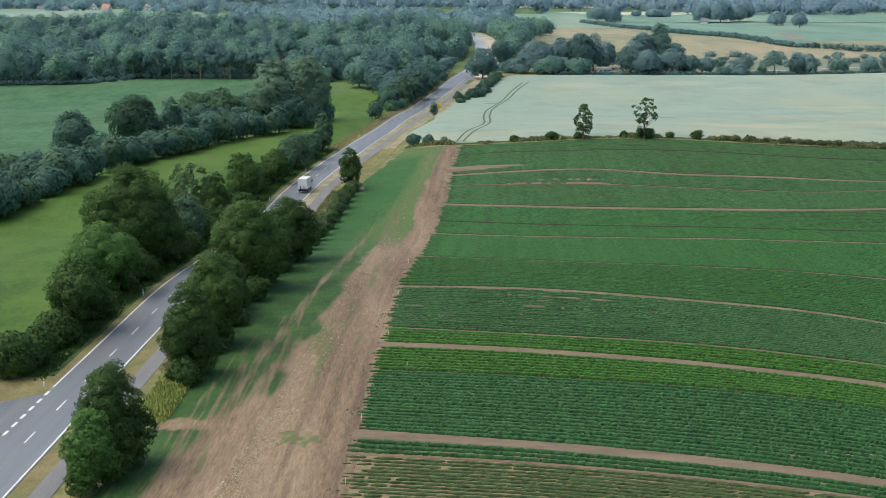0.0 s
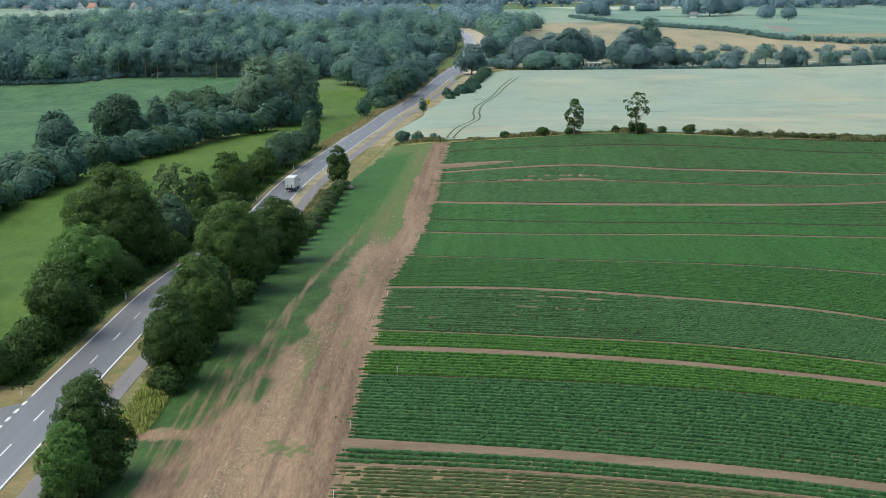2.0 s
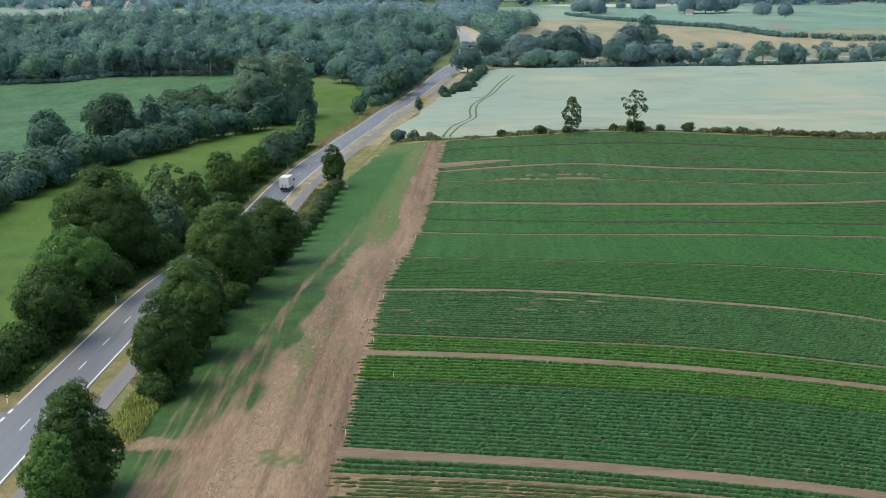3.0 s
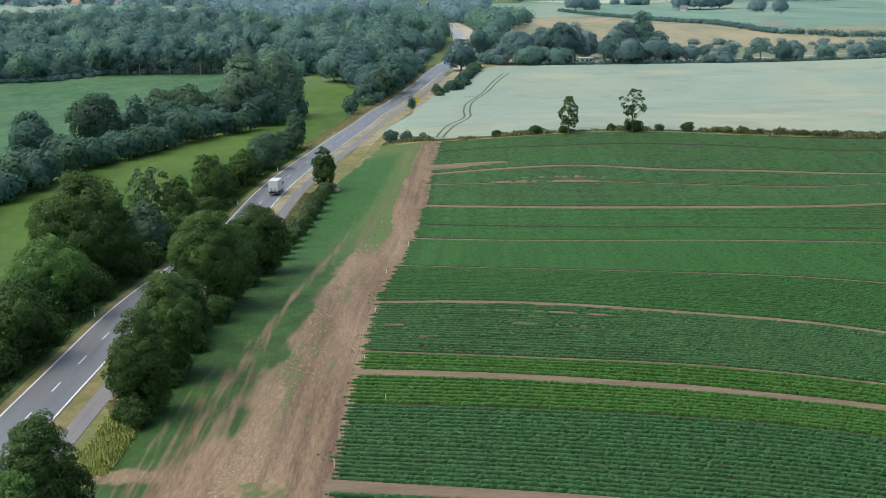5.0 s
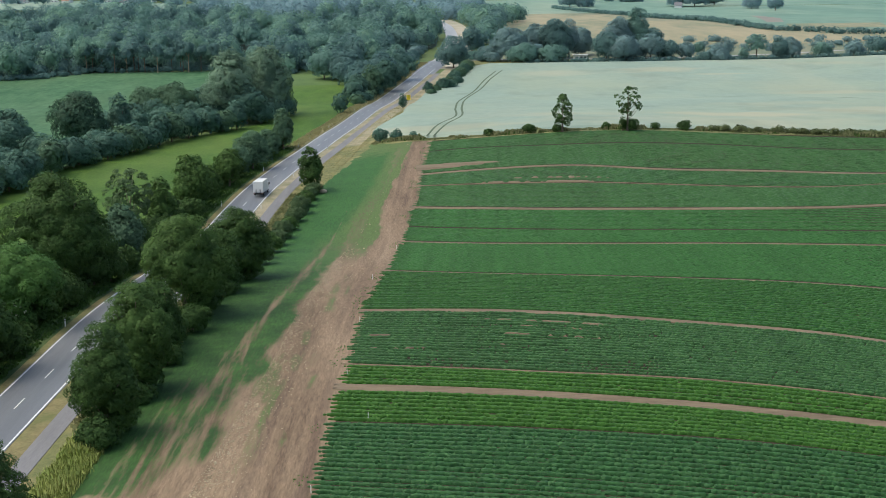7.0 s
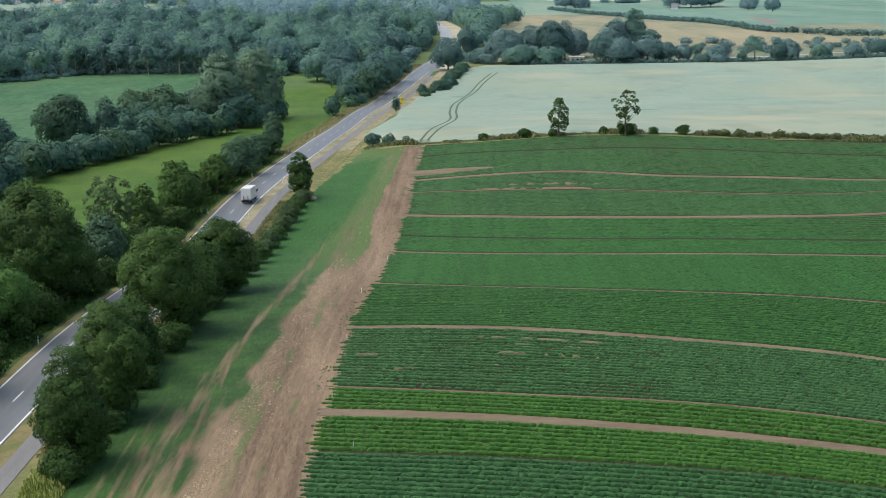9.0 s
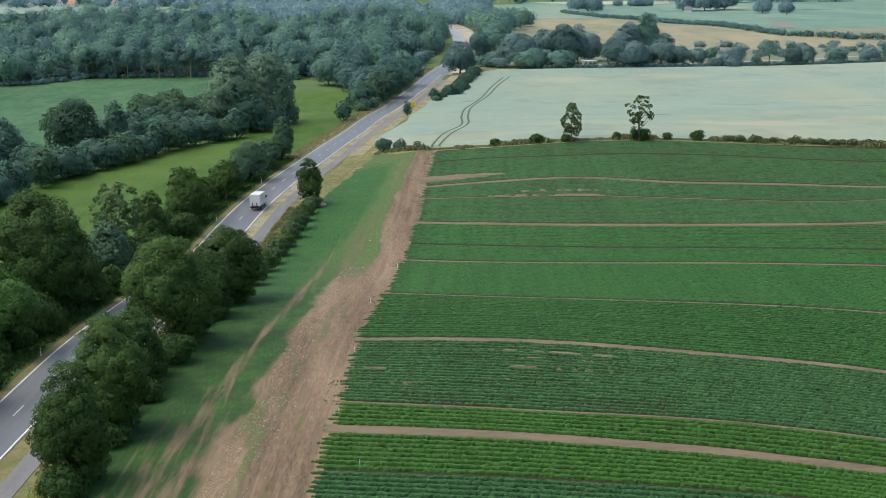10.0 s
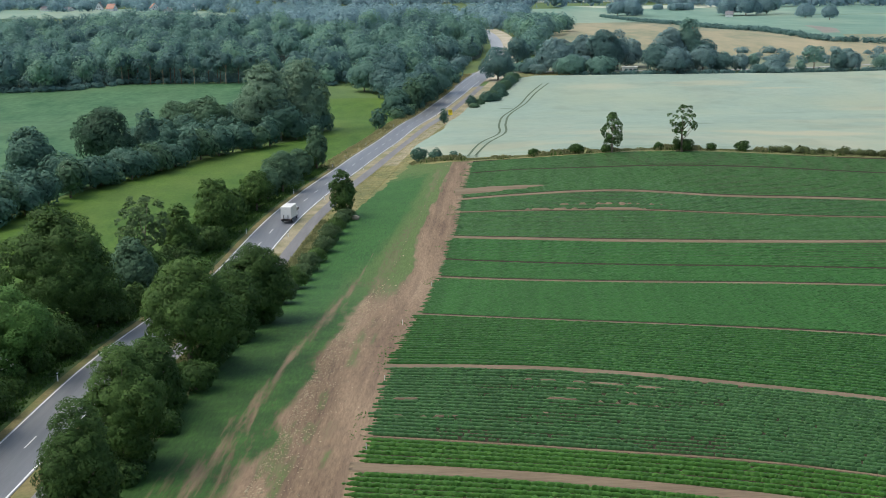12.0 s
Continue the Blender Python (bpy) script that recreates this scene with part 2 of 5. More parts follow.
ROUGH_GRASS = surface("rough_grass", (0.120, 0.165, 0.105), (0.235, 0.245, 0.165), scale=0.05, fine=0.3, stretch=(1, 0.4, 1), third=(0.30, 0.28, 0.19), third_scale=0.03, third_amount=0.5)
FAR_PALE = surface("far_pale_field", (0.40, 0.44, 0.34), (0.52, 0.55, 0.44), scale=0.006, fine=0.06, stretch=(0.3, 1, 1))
RED_SOIL = surface("reddish_bare_field", (0.220, 0.200, 0.180), (0.285, 0.262, 0.225), scale=0.02, fine=0.2, stretch=(0.4, 1, 1))
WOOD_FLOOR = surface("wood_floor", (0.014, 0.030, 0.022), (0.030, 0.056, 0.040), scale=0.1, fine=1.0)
ASPHALT = surface("asphalt", (0.130, 0.137, 0.152), (0.182, 0.191, 0.210), scale=0.15, fine=6.0, stretch=(2.5, 0.12, 1), rough=0.42, specular=0.6, bump=0.12, third=(0.215, 0.218, 0.228), third_scale=0.25, third_amount=0.5)
# Paler than the near asphalt: sky glare at the low angle is painted in.
GLARE_ASPHALT = surface("glare_asphalt", (0.29, 0.30, 0.32), (0.38, 0.39, 0.41), scale=0.1, fine=2.0, stretch=(2.5, 0.12, 1), rough=0.45, specular=0.6, bump=0.1)
SANDY = surface("sandy_verge", (0.38, 0.33, 0.25), (0.52, 0.47, 0.38), scale=0.1, fine=0.8, third=(0.22, 0.24, 0.12), third_scale=0.08, third_amount=0.5)
TAN_SOIL = surface("tan_soil", (0.190, 0.138, 0.078), (0.310, 0.232, 0.136), scale=0.4, fine=3.0, stretch=(0.3, 1, 1), third=(0.10, 0.13, 0.045), third_scale=0.2, third_amount=0.6, bump=0.5)
LANE_GRAVEL = surface("lane_gravel", (0.30, 0.30, 0.29), (0.42, 0.42, 0.41), scale=0.2, fine=2.0, rough=0.85, bump=0.2)
PATH_ASPHALT = surface("path_asphalt", (0.160, 0.158, 0.166), (0.220, 0.215, 0.221), scale=0.3, fine=5.0, stretch=(1.5, 0.2, 1), rough=0.75, bump=0.15)
PAINT = surface("road_paint", (0.62, 0.62, 0.62), (0.80, 0.80, 0.80), scale=0.8, fine=5.0, rough=0.6, bump=0.1)
CROP_DARK = crop_leaf("crop_dark", (0.023, 0.084, 0.023), (0.051, 0.150, 0.041))
CROP_BRIGHT = crop_leaf("crop_bright", (0.031, 0.107, 0.012), (0.063, 0.172, 0.020))
CROP_MID = crop_leaf("crop_mid", (0.023, 0.089, 0.016), (0.047, 0.148, 0.028))
CROP_LIGHT = crop_leaf("crop_light", (0.028, 0.105, 0.022), (0.052, 0.163, 0.037))
CROP_DULL = crop_leaf("crop_dull", (0.030, 0.093, 0.026), (0.062, 0.156, 0.045))
CROP_THIN = crop_leaf("crop_thin", (0.048, 0.082, 0.024), (0.090, 0.134, 0.042))
# Haze over the far bands is mixed into this plant colour.
CROP_FAR_HAZED = crop_leaf("crop_far_hazed", (0.035, 0.103, 0.026), (0.060, 0.152, 0.042))
WHITE = surface("white_panel", (0.72, 0.72, 0.71), (0.80, 0.80, 0.79), scale=0.6, fine=4.0, rough=0.4, bump=0.02)
BLACK = surface("black_rubber", (0.012, 0.012, 0.013), (0.03, 0.03, 0.032), rough=0.7, bump=0.1)
STEEL = surface("galvanised_steel", (0.32, 0.33, 0.34), (0.48, 0.49, 0.50), fine=12, rough=0.45, bump=0.05)
YELLOW = surface("yellow_sheet", (0.72, 0.52, 0.02), (0.82, 0.62, 0.04), fine=4, rough=0.4, bump=0.02)
STONE = surface("pale_stone", (0.38, 0.31, 0.22), (0.55, 0.46, 0.34), scale=1.2, fine=6, bump=0.6)
CLOD = surface("dry_clod", (0.31, 0.25, 0.165), (0.47, 0.39, 0.27), scale=0.4, fine=3, island=0.3, bump=0.4)
RENDERED = surface("white_plaster", (0.74, 0.74, 0.73), (0.82, 0.82, 0.81), scale=0.3, fine=2, bump=0.1)
# Red dulled to put the haze over the far village into the tiles.
ROOF_RED = surface("red_roof_tile", (0.36, 0.20, 0.155), (0.47, 0.28, 0.22), scale=0.4, fine=3, bump=0.4)
ROOF_GREY = surface("grey_roof_tile", (0.13, 0.13, 0.14), (0.22, 0.22, 0.23), scale=0.4, fine=3, bump=0.4)
GLASS_DARK = surface("window_glass", (0.03, 0.035, 0.04), (0.05, 0.055, 0.06), rough=0.1, bump=0, specular=0.6)


def headland_material():
    """Bare trodden soil that gives way to grass where the cover attribute says so."""
    m = surface("headland", (0.146, 0.098, 0.060), (0.268, 0.190, 0.122), scale=0.55, fine=3.0, stretch=(1, 0.10, 1), third=(0.345, 0.250, 0.162), third_scale=0.13, third_amount=0.85, bump=0.8)
    n, link = m.node_tree.nodes, m.node_tree.links.new
    p = n["Principled BSDF"]
    soil = p.inputs["Base Color"].links[0].from_socket
    cover = n.new("ShaderNodeAttribute")
    cover.attribute_name = "cover"
    tone = n.new("ShaderNodeTexNoise")
    tone.inputs["Scale"].default_value, tone.inputs["Detail"].default_value = 0.16, 9.0
    tone.inputs["Roughness"].default_value = 0.72
    where = n.new("ShaderNodeTexCoord")
    link(where.outputs["Object"], tone.inputs["Vector"])
    green = n.new("ShaderNodeMix")
    green.data_type = "RGBA"
    green.inputs["A"].default_value, green.inputs["B"].default_value = (0.019, 0.055, 0.012, 1), (0.044, 0.108, 0.022, 1)
    spread = n.new("ShaderNodeMapRange")
    spread.inputs["From Min"].default_value, spread.inputs["From Max"].default_value = 0.35, 0.65
    link(tone.outputs["Fac"], spread.inputs["Value"])
    link(spread.outputs["Result"], green.inputs["Factor"])
    fresh, sown = n.new("ShaderNodeAttribute"), n.new("ShaderNodeMix")
    fresh.attribute_name = "fresh"
    sown.data_type = "RGBA"
    sown.inputs["B"].default_value = (0.038, 0.130, 0.028, 1)
    link(fresh.outputs["Fac"], sown.inputs["Factor"])
    link(green.outputs["Result"], sown.inputs["A"])
    weed, wild = n.new("ShaderNodeAttribute"), n.new("ShaderNodeMix")
    weed.attribute_name = "weed"
    wild.data_type = "RGBA"
    wild.inputs["B"].default_value = (0.092, 0.142, 0.042, 1)
    link(weed.outputs["Fac"], wild.inputs["Factor"])
    link(sown.outputs["Result"], wild.inputs["A"])
    ragged = n.new("ShaderNodeTexNoise")
    ragged.inputs["Scale"].default_value, ragged.inputs["Detail"].default_value = 2.4, 8.0
    ragged.inputs["Roughness"].default_value = 0.75
    combed = n.new("ShaderNodeMapping")
    combed.inputs["Scale"].default_value = (1.3, 0.2, 1.0)
    link(where.outputs["Object"], combed.inputs["Vector"])
    link(combed.outputs["Vector"], ragged.inputs["Vector"])
    total = n.new("ShaderNodeMath")
    total.operation = "MULTIPLY_ADD"
    link(ragged.outputs["Fac"], total.inputs[0])
    total.inputs[1].default_value = 1.5
    link(cover.outputs["Fac"], total.inputs[2])
    edge = n.new("ShaderNodeMapRange")
    edge.inputs["From Min"].default_value, edge.inputs["From Max"].default_value = 0.95, 1.5
    link(total.outputs[0], edge.inputs["Value"])
    mix = n.new("ShaderNodeMix")
    mix.data_type = "RGBA"
    link(edge.outputs["Result"], mix.inputs["Factor"])
    damp, darker = n.new("ShaderNodeAttribute"), n.new("ShaderNodeMix")
    damp.attribute_name = "damp"
    darker.data_type = "RGBA"
    darker.inputs["B"].default_value = (0.098, 0.062, 0.043, 1)
    link(damp.outputs["Fac"], darker.inputs["Factor"])
    link(soil, darker.inputs["A"])
    link(darker.outputs["Result"], mix.inputs["A"])
    link(wild.outputs["Result"], mix.inputs["B"])
    grain, span, final = n.new("ShaderNodeTexNoise"), n.new("ShaderNodeMapRange"), n.new("ShaderNodeMix")
    grain.inputs["Scale"].default_value, grain.inputs["Detail"].default_value, grain.inputs["Roughness"].default_value = 2.4, 9.0, 0.8
    link(combed.outputs["Vector"], grain.inputs["Vector"])
    span.inputs["From Min"].default_value, span.inputs["From Max"].default_value = 0.3, 0.7
    span.inputs["To Min"].default_value, span.inputs["To Max"].default_value = 0.55, 1.45
    link(grain.outputs["Fac"], span.inputs["Value"])
    final.data_type, final.blend_type = "RGBA", "MULTIPLY"
    final.inputs["Factor"].default_value = 1.0
    link(mix.outputs["Result"], final.inputs["A"])
    link(span.outputs["Result"], final.inputs["B"])
    link(final.outputs["Result"], p.inputs["Base Color"])
    return m


HEADLAND = headland_material()


def cereal_material():
    """Grey-green ears, paler where the dry attribute marks ripe patches or the sunlit slope."""
    m = surface("ripening_cereal", (0.228, 0.304, 0.250), (0.277, 0.354, 0.290), scale=0.05, fine=0.5, stretch=(0.6, 0.45, 1), third=(0.330, 0.365, 0.255), third_scale=0.02, third_amount=0.5, bump=0.4)
    n, link = m.node_tree.nodes, m.node_tree.links.new
    p = n["Principled BSDF"]
    ears = p.inputs["Base Color"].links[0].from_socket
    dry, mix = n.new("ShaderNodeAttribute"), n.new("ShaderNodeMix")
    dry.attribute_name = "dry"
    mix.data_type = "RGBA"
    mix.inputs["B"].default_value = (0.450, 0.395, 0.270, 1)
    link(dry.outputs["Fac"], mix.inputs["Factor"])
    link(ears, mix.inputs["A"])
    flat, final = n.new("ShaderNodeAttribute"), n.new("ShaderNodeMix")
    flat.attribute_name = "laid"
    final.data_type = "RGBA"
    final.inputs["B"].default_value = (0.085, 0.135, 0.085, 1)
    link(flat.outputs["Fac"], final.inputs["Factor"])
    link(mix.outputs["Result"], final.inputs["A"])
    link(final.outputs["Result"], p.inputs["Base Color"])
    return m


CEREAL = cereal_material()


# ---- ground and fields ----
def spaced(*legs):
    """Knots from leg to leg: start, then (end, step) pairs."""
    out = [legs[0]]
    for end, step in legs[1:]:
        count = max(1, round((end - out[-1]) / step))
        out += list(np.linspace(out[-1], end, count + 1)[1:])
    return np.array(out)


def ground_sheet():
    xs = spaced(-3000, (-700, 100), (-260, 20), (260, 6), (700, 20), (3000, 100))
    ys = spaced(-500, (0, 50), (100, 12), (760, 6), (1400, 16), (2200, 40), (4950, 110))
    x, y = np.meshgrid(xs, ys)
    v = np.stack([x, y, height(x, y) - 0.12], -1).reshape(-1, 3)
    return mesh("ground", v, grid_faces(len(ys), len(xs)), GRASS, True)


structure("ground", ground_sheet(), "grassy rolling farmland reaching to the horizon", "ground")


def sheet(name, left, right, y0, y1, nx, ny, lift, material, label, category, wobble=0.0):
    """A field between two curves x(y), lying on the terrain."""
    y = np.linspace(y0, y1, ny)
    s = np.linspace(0, 1, nx)
    a, b = left(y), right(y)
    x = a[:, None] * (1 - s) + b[:, None] * s
    yy = np.repeat(y[:, None], nx, 1)
    if wobble:
        x = x + (fbm(x, yy, 6, 3) - 0.5) * wobble
    v = np.stack([x, yy, height(x, yy) + lift], -1).reshape(-1, 3)
    return structure(name, mesh(name, v, grid_faces(ny, nx), material, True), label, category)


def knots(*pairs):
    ys, xs = [p[0] for p in pairs], [p[1] for p in pairs]
    return lambda y: hermite(ys, xs, y)


def lines(*pairs):
    ys, xs = [p[0] for p in pairs], [p[1] for p in pairs]
    return lambda y: np.interp(y, ys, xs)


def ribbon(name, off_a, off_b, y0, y1, step, lift, material, label, category, depth=0.0):
    """A strip that follows the road between two offsets from its middle line."""
    y = np.linspace(y0, y1, max(2, int((y1 - y0) / step)) + 1)
    cols = []
    offs = np.linspace(off_a, off_b, max(2, int(abs(off_b - off_a) / 2) + 2))
    for k, o in enumerate(offs):
        x, yy = beside_road(y, o)
        cols.append(np.stack([x, yy, height(x, yy) + lift], -1))
    if depth:
        for k, at in ((0, 0), (-1, len(cols) + 1)):
            side = cols[k].copy()
            side[:, 2] -= depth
            cols.insert(at, side)
    v = np.stack(cols, 1)
    return mesh(name, v.reshape(-1, 3), grid_faces(len(y), len(cols)), material, not depth)


crop_left = knots((60, -10.5), (126, -10.8), (147, -10.3), (180, -9.4), (202, -8.4), (237, -6.8), (264, -4.6), (298, -2.5), (320, -1.2), (340, 0.6), (370, 2.0), (397, 3.7), (424, 5.4))

sheet("meadow", lines((120, -160), (300, -119), (324, -113), (371, -104), (405, -95.5), (454, -77), (500, -54), (560, -62), (640, -60)), lambda y: beside_road(y, -8)[0], 60, 640, 24, 120, 0.0, MEADOW, "bright green mown meadow between hedge and road", "meadow")
sheet("crop_field_left", lines((60, -420), (640, -420), (690, -300)), lines((60, -172), (300, -122), (405, -98), (500, -66), (640, -66), (700, -70)), 60, 705, 40, 90, 0.02, LEFT_CROP, "blue-green young cereal field below the wood", "field")

# ---- road, cycle path and verges ----
structure("road", ribbon("road", -4.0, 4.0, -300, 748, 4, 0.06, ASPHALT, "", "", 0.25), "grey two-lane asphalt country road with white markings", "road")
structure("far_road", ribbon("far_road", -4.0, 4.0, 748, 1300, 4, 0.06, GLARE_ASPHALT, "", "", 0.25), "road beyond the junction, asphalt paled for sky glare", "road")
structure("cycle_path", ribbon("cycle_path", 6.5, 9.1, -300, 680, 4, 0.05, PATH_ASPHALT, "", "", 0.2), "narrow pale asphalt cycle path beside the road", "path")
structure("verge_left", ribbon("verge_left", -5.3, -3.95, -300, 760, 3, 0.0, ROADSIDE_GRASS, "", ""), "strip of dry yellow grass along the road", "verge")
structure("verge_slope", ribbon("verge_slope", -9.8, -5.25, -300, 470, 3, -0.03, LUSH_DARKENED, "", ""), "green weeds on the road slope, darkened for tree shade", "verge")
structure("verge_middle", ribbon("verge_middle", 3.95, 6.55, -300, 320, 3, 0.0, ROADSIDE_GRASS, "", ""), "dry grass strip between road and cycle path", "verge")
structure("verge_middle_far", ribbon("verge_middle_far", 3.95, 6.55, 320, 700, 3, 0.0, DRY_GRASS, "", ""), "pale grass strip between road and cycle path", "verge")
structure("verge_dry", ribbon("verge_dry", -7.6, -5.25, 425, 745, 3, 0.01, DRY_GRASS, "", ""), "wide dry tan grass verge beside the road", "verge")
structure("verge_tan", ribbon("verge_tan", 9.05, 14.0, 432, 715, 3, 0.02, DRY_GRASS, "", ""), "dry tan grass between the cycle path and the cereal", "verge")
structure("verge_far", ribbon("verge_far", 3.95, 14, 700, 1230, 4, 0.03, SANDY, "", ""), "wide pale sandy verge of the far road", "verge")
structure("verge_right", ribbon("verge_right", 9.05, 19.4, -300, 560, 3, -0.02, WEEDY, "", ""), "weedy grass strip beside the cycle path", "verge")

structure("junction_lane", ribbon("junction_lane", -5.4, 6.2, 676, 750, 3, 0.045, ASPHALT, "", ""), "widened asphalt of the road junction", "road")


def side_road():
    """The mouth of a side road that joins from the left."""
    rows = []
    for s in np.linspace(0, 1, 12):
        half = 3.0 + 5.0 * (1 - s) ** 3
        x0, y0 = beside_road(157.5, -3.9)
        for k in np.linspace(-1, 1, 5):
            rows.append((x0 - 26 * s, y0 - 4 * s + half * k, 0))
    v = np.array(rows)
    v[:, 2] = height(v[:, 0], v[:, 1]) + 0.055
    return mesh("side_road", v, grid_faces(12, 5), ASPHALT, True)


sheet("junction_grass", lambda y: -72 + 0 * y, lambda y: beside_road(y, -5.0)[0], 160.5, 173.5, 14, 14, 0.03, ROADSIDE_GRASS, "dry tall grass beside the side road", "grass")
structure("side_road", side_road(), "mouth of a grey asphalt side road", "road")


def stripe(y0, y1, off, width):
    y = np.linspace(y0, y1, max(2, int((y1 - y0) / 4)) + 1)
    cols = []
    for o in (off - width / 2, off + width / 2):
        x, yy = beside_road(y, o)
        cols.append(np.stack([x, yy, height(x, yy) + 0.068], -1))
    return mesh("stripe", np.stack(cols, 1).reshape(-1, 3), grid_faces(len(y), 2), PAINT)


markings = thing("road_marking", 0, 0, "white painted edge lines and lane dashes on asphalt", "road marking")
markings.matrix_basis = Matrix.Identity(4)
tagged(markings, kind="structure")
for y0, y1, off in ((-100, 700, 3.72), (168, 760, -3.72), (-100, 147, -3.72)):
    part("edge_line", stripe(y0, y1, off, 0.24), markings)
for k in range(-6, 46):
    middle = 183.8 + 12.0 * k
    part("lane_dash", stripe(middle - 2.0, middle + 2.0, 0.0, 0.2), markings)
for k in range(6):
    part("junction_dash", stripe(149 + 3.1 * k, 150.7 + 3.1 * k, -3.72, 0.42), markings)


# ---- headland: trodden soil and grass between hedge and crop ----
def headland():
    y = np.concatenate([np.linspace(-120, 120, 90)[:-1], np.linspace(120, 428, 520)])
    s = np.linspace(0, 1, 125)
    a, b = beside_road(y, np.interp(y, (40, 150, 240, 345, 425), (11.5, 14.2, 14.4, 14.9, 18.6)) + 4.0 * ramp(335, 360, y) * (fbm(y * 0, y, 5.0, 151, 4) - 0.5))[0], crop_left(y) + 0.9
    x = a[:, None] * (1 - s) + b[:, None] * s
    yy = np.repeat(y[:, None], len(s), 1)
    rough = (fbm(x * 2.2, yy * 0.25, 2.0, 11) - 0.5) * 0.05
    z = height(x, yy) + 0.06 + rough
    edge = hermite((122, 134, 142, 149, 156, 176, 194, 216, 238, 266, 307, 344, 404, 425), (-32, -30.2, -28, -27.5, -24.5, -21.5, -19.7, -18.2, -17.4, -16, -12.9, -9, -4, -2), yy)
    cover = 1 - ramp(-2.2, 2.0, x - edge + (fbm(x, yy * 0.35, 3.2, 21, 4) - 0.5) * 5.0)
    # bare streak inside the grass, wider near the cross track
    streak = hermite((150, 162, 176, 190, 201, 210, 226, 262, 290, 330), (-27.4, -26.8, -26.0, -24.6, -23.4, -22.8, -21.9, -19.3, -17.8, -15.5), yy)
    wide = np.interp(yy, (150, 162, 176, 190, 202, 212, 222, 236, 262, 290, 320), (5.0, 4.4, 3.6, 2.4, 1.9, 1.2, 0.4, 1.2, 1.3, 0.8, 0.0))
    bare = 1 - ramp(-0.6, 2.1, np.abs(x - streak) / np.maximum(wide, 0.01) + (fbm(x * 3.6, yy * 0.22, 2.0, 31, 4) - 0.4) * np.where(yy < 205, 3.0, 1.9))
    cover = cover * (1 - 0.86 * bare)
    cross = 1 - ramp(0.3, 2.8, np.abs(yy - 149.4 + (fbm(x, yy, 4, 41) - 0.5) * 4.2 + (fbm(x, yy, 0.9, 42) - 0.5) * 2.4))
    cover = cover * (1 - cross * ramp(-38.5, -37, x))
    # greener weeds between the sown grass and the wheel tracks on the far half
    track = hermite((285, 301, 335, 376, 411, 428), (-9.6, -8.2, -7.0, -3.5, -0.7, 0.3), yy)
    share = (x - edge) / np.maximum(track - edge, 0.5) + 0.7 * (fbm(x * 1.6, yy * 0.25, 2.0, 161, 4) - 0.5)
    weedy = ramp(-1.4, -0.4, share) * (1 - ramp(0.9, 1.2, share)) * ramp(252, 312, yy) * (0.64 + 0.4 * ramp(0.2, 0.8, share) + 0.4 * (fbm(x, yy * 0.4, 2.4, 51) - 0.5))
    weedy = np.maximum(weedy, ramp(392, 405, yy) * ramp(-0.2, 0.2, share) * (1 - ramp(0.9, 1.2, share)) * 0.75)
    weedy = np.maximum(weedy, 0.8 * ramp(398, 412, yy + (fbm(x, yy, 3.0, 131) - 0.5) * 14) * (1 - ramp(0.9, 1.2, share)))
    strips = np.minimum(np.abs(x - edge - 4.4 - 0.5 * np.sin(yy * 0.09)), np.abs(x - edge - 7.4 + 0.02 * (yy - 200)) + 0.25)
    tuft = (1 - ramp(0.25, 1.0, strips)) * ramp(0.46, 0.62, fbm(x * 0.5, yy * 0.12, 1.6, 61)) * ramp(158, 168, yy) * (1 - ramp(236, 262, yy)) * 0.55
    tuft = np.maximum(tuft, ramp(0.58, 0.72, fbm(x * 1.6, yy * 0.22, 2.4, 65)) * ramp(-0.3, 1.0, x - edge) * (1 - ramp(2, 10, x - edge)) * 0.5)
    clump = 1 - ramp(0.3, 4.6, np.hypot(x + 17.2, (yy - 144.2) * 1.3) + (fbm(x, yy, 0.8, 71) - 0.5) * 8)
    cover = np.clip(np.maximum.reduce([cover, weedy * 0.95, tuft, clump * 0.7]), 0, 1)
    data = mesh("headland", np.stack([x, yy, z], -1).reshape(-1, 3), grid_faces(len(y), len(s)), HEADLAND, True)
    # wheel ruts of moist, darker soil beside the crop
    damp = 0.45 * ramp(148, 200, yy)
    for off, half in ((-1.6, 0.7), (-3.6, 0.6), (-5.6, 0.45), (-7.9, 0.4)):
        rut = np.abs(x - crop_left(yy) - off - 0.8 * np.sin(yy * 0.021 + off))
        damp = np.maximum(damp, (1 - ramp(half * 0.5, half * 1.5, rut)) * ramp(0.30, 0.62, fbm(x * 0.6, yy * 0.07, 2.0, 101 + int(-off))))
    damp = np.maximum(damp, 0.75 * ramp(230, 300, yy) * (1 - ramp(3.0, 5.5, np.abs(x - crop_left(yy) + 3.6))) * fbm(x, yy * 0.15, 3.0, 111))
    for title, values in (("cover", cover), ("damp", damp * 0.52), ("fresh", np.clip(0.55 * ramp(225, 330, yy + (fbm(x, yy * 0.3, 8, 121) - 0.5) * 60) , 0, 1)), ("weed", np.clip(np.maximum.reduce([tuft * 1.6, clump, weedy * 1.2]), 0, 1))):
        layer = data.attributes.new(title, "FLOAT", "POINT")
        layer.data.foreach_set("value", values.ravel().astype(np.float32))
    return data


structure("headland", headland(), "trodden brown soil headland with a ragged green grass strip", "field margin")


# ---- the striped vegetable field ----
KNOT_X = (-14, 15, 40, 65, 95, 130, 165)
LINE = {
    "a": (139.6, 135.0, 127.6, 116.8, 103.0, 88.1, 73.8),
    "b": (146.5, 140.7, 133.0, 121.3, 105.7, 89.2, 73.4),
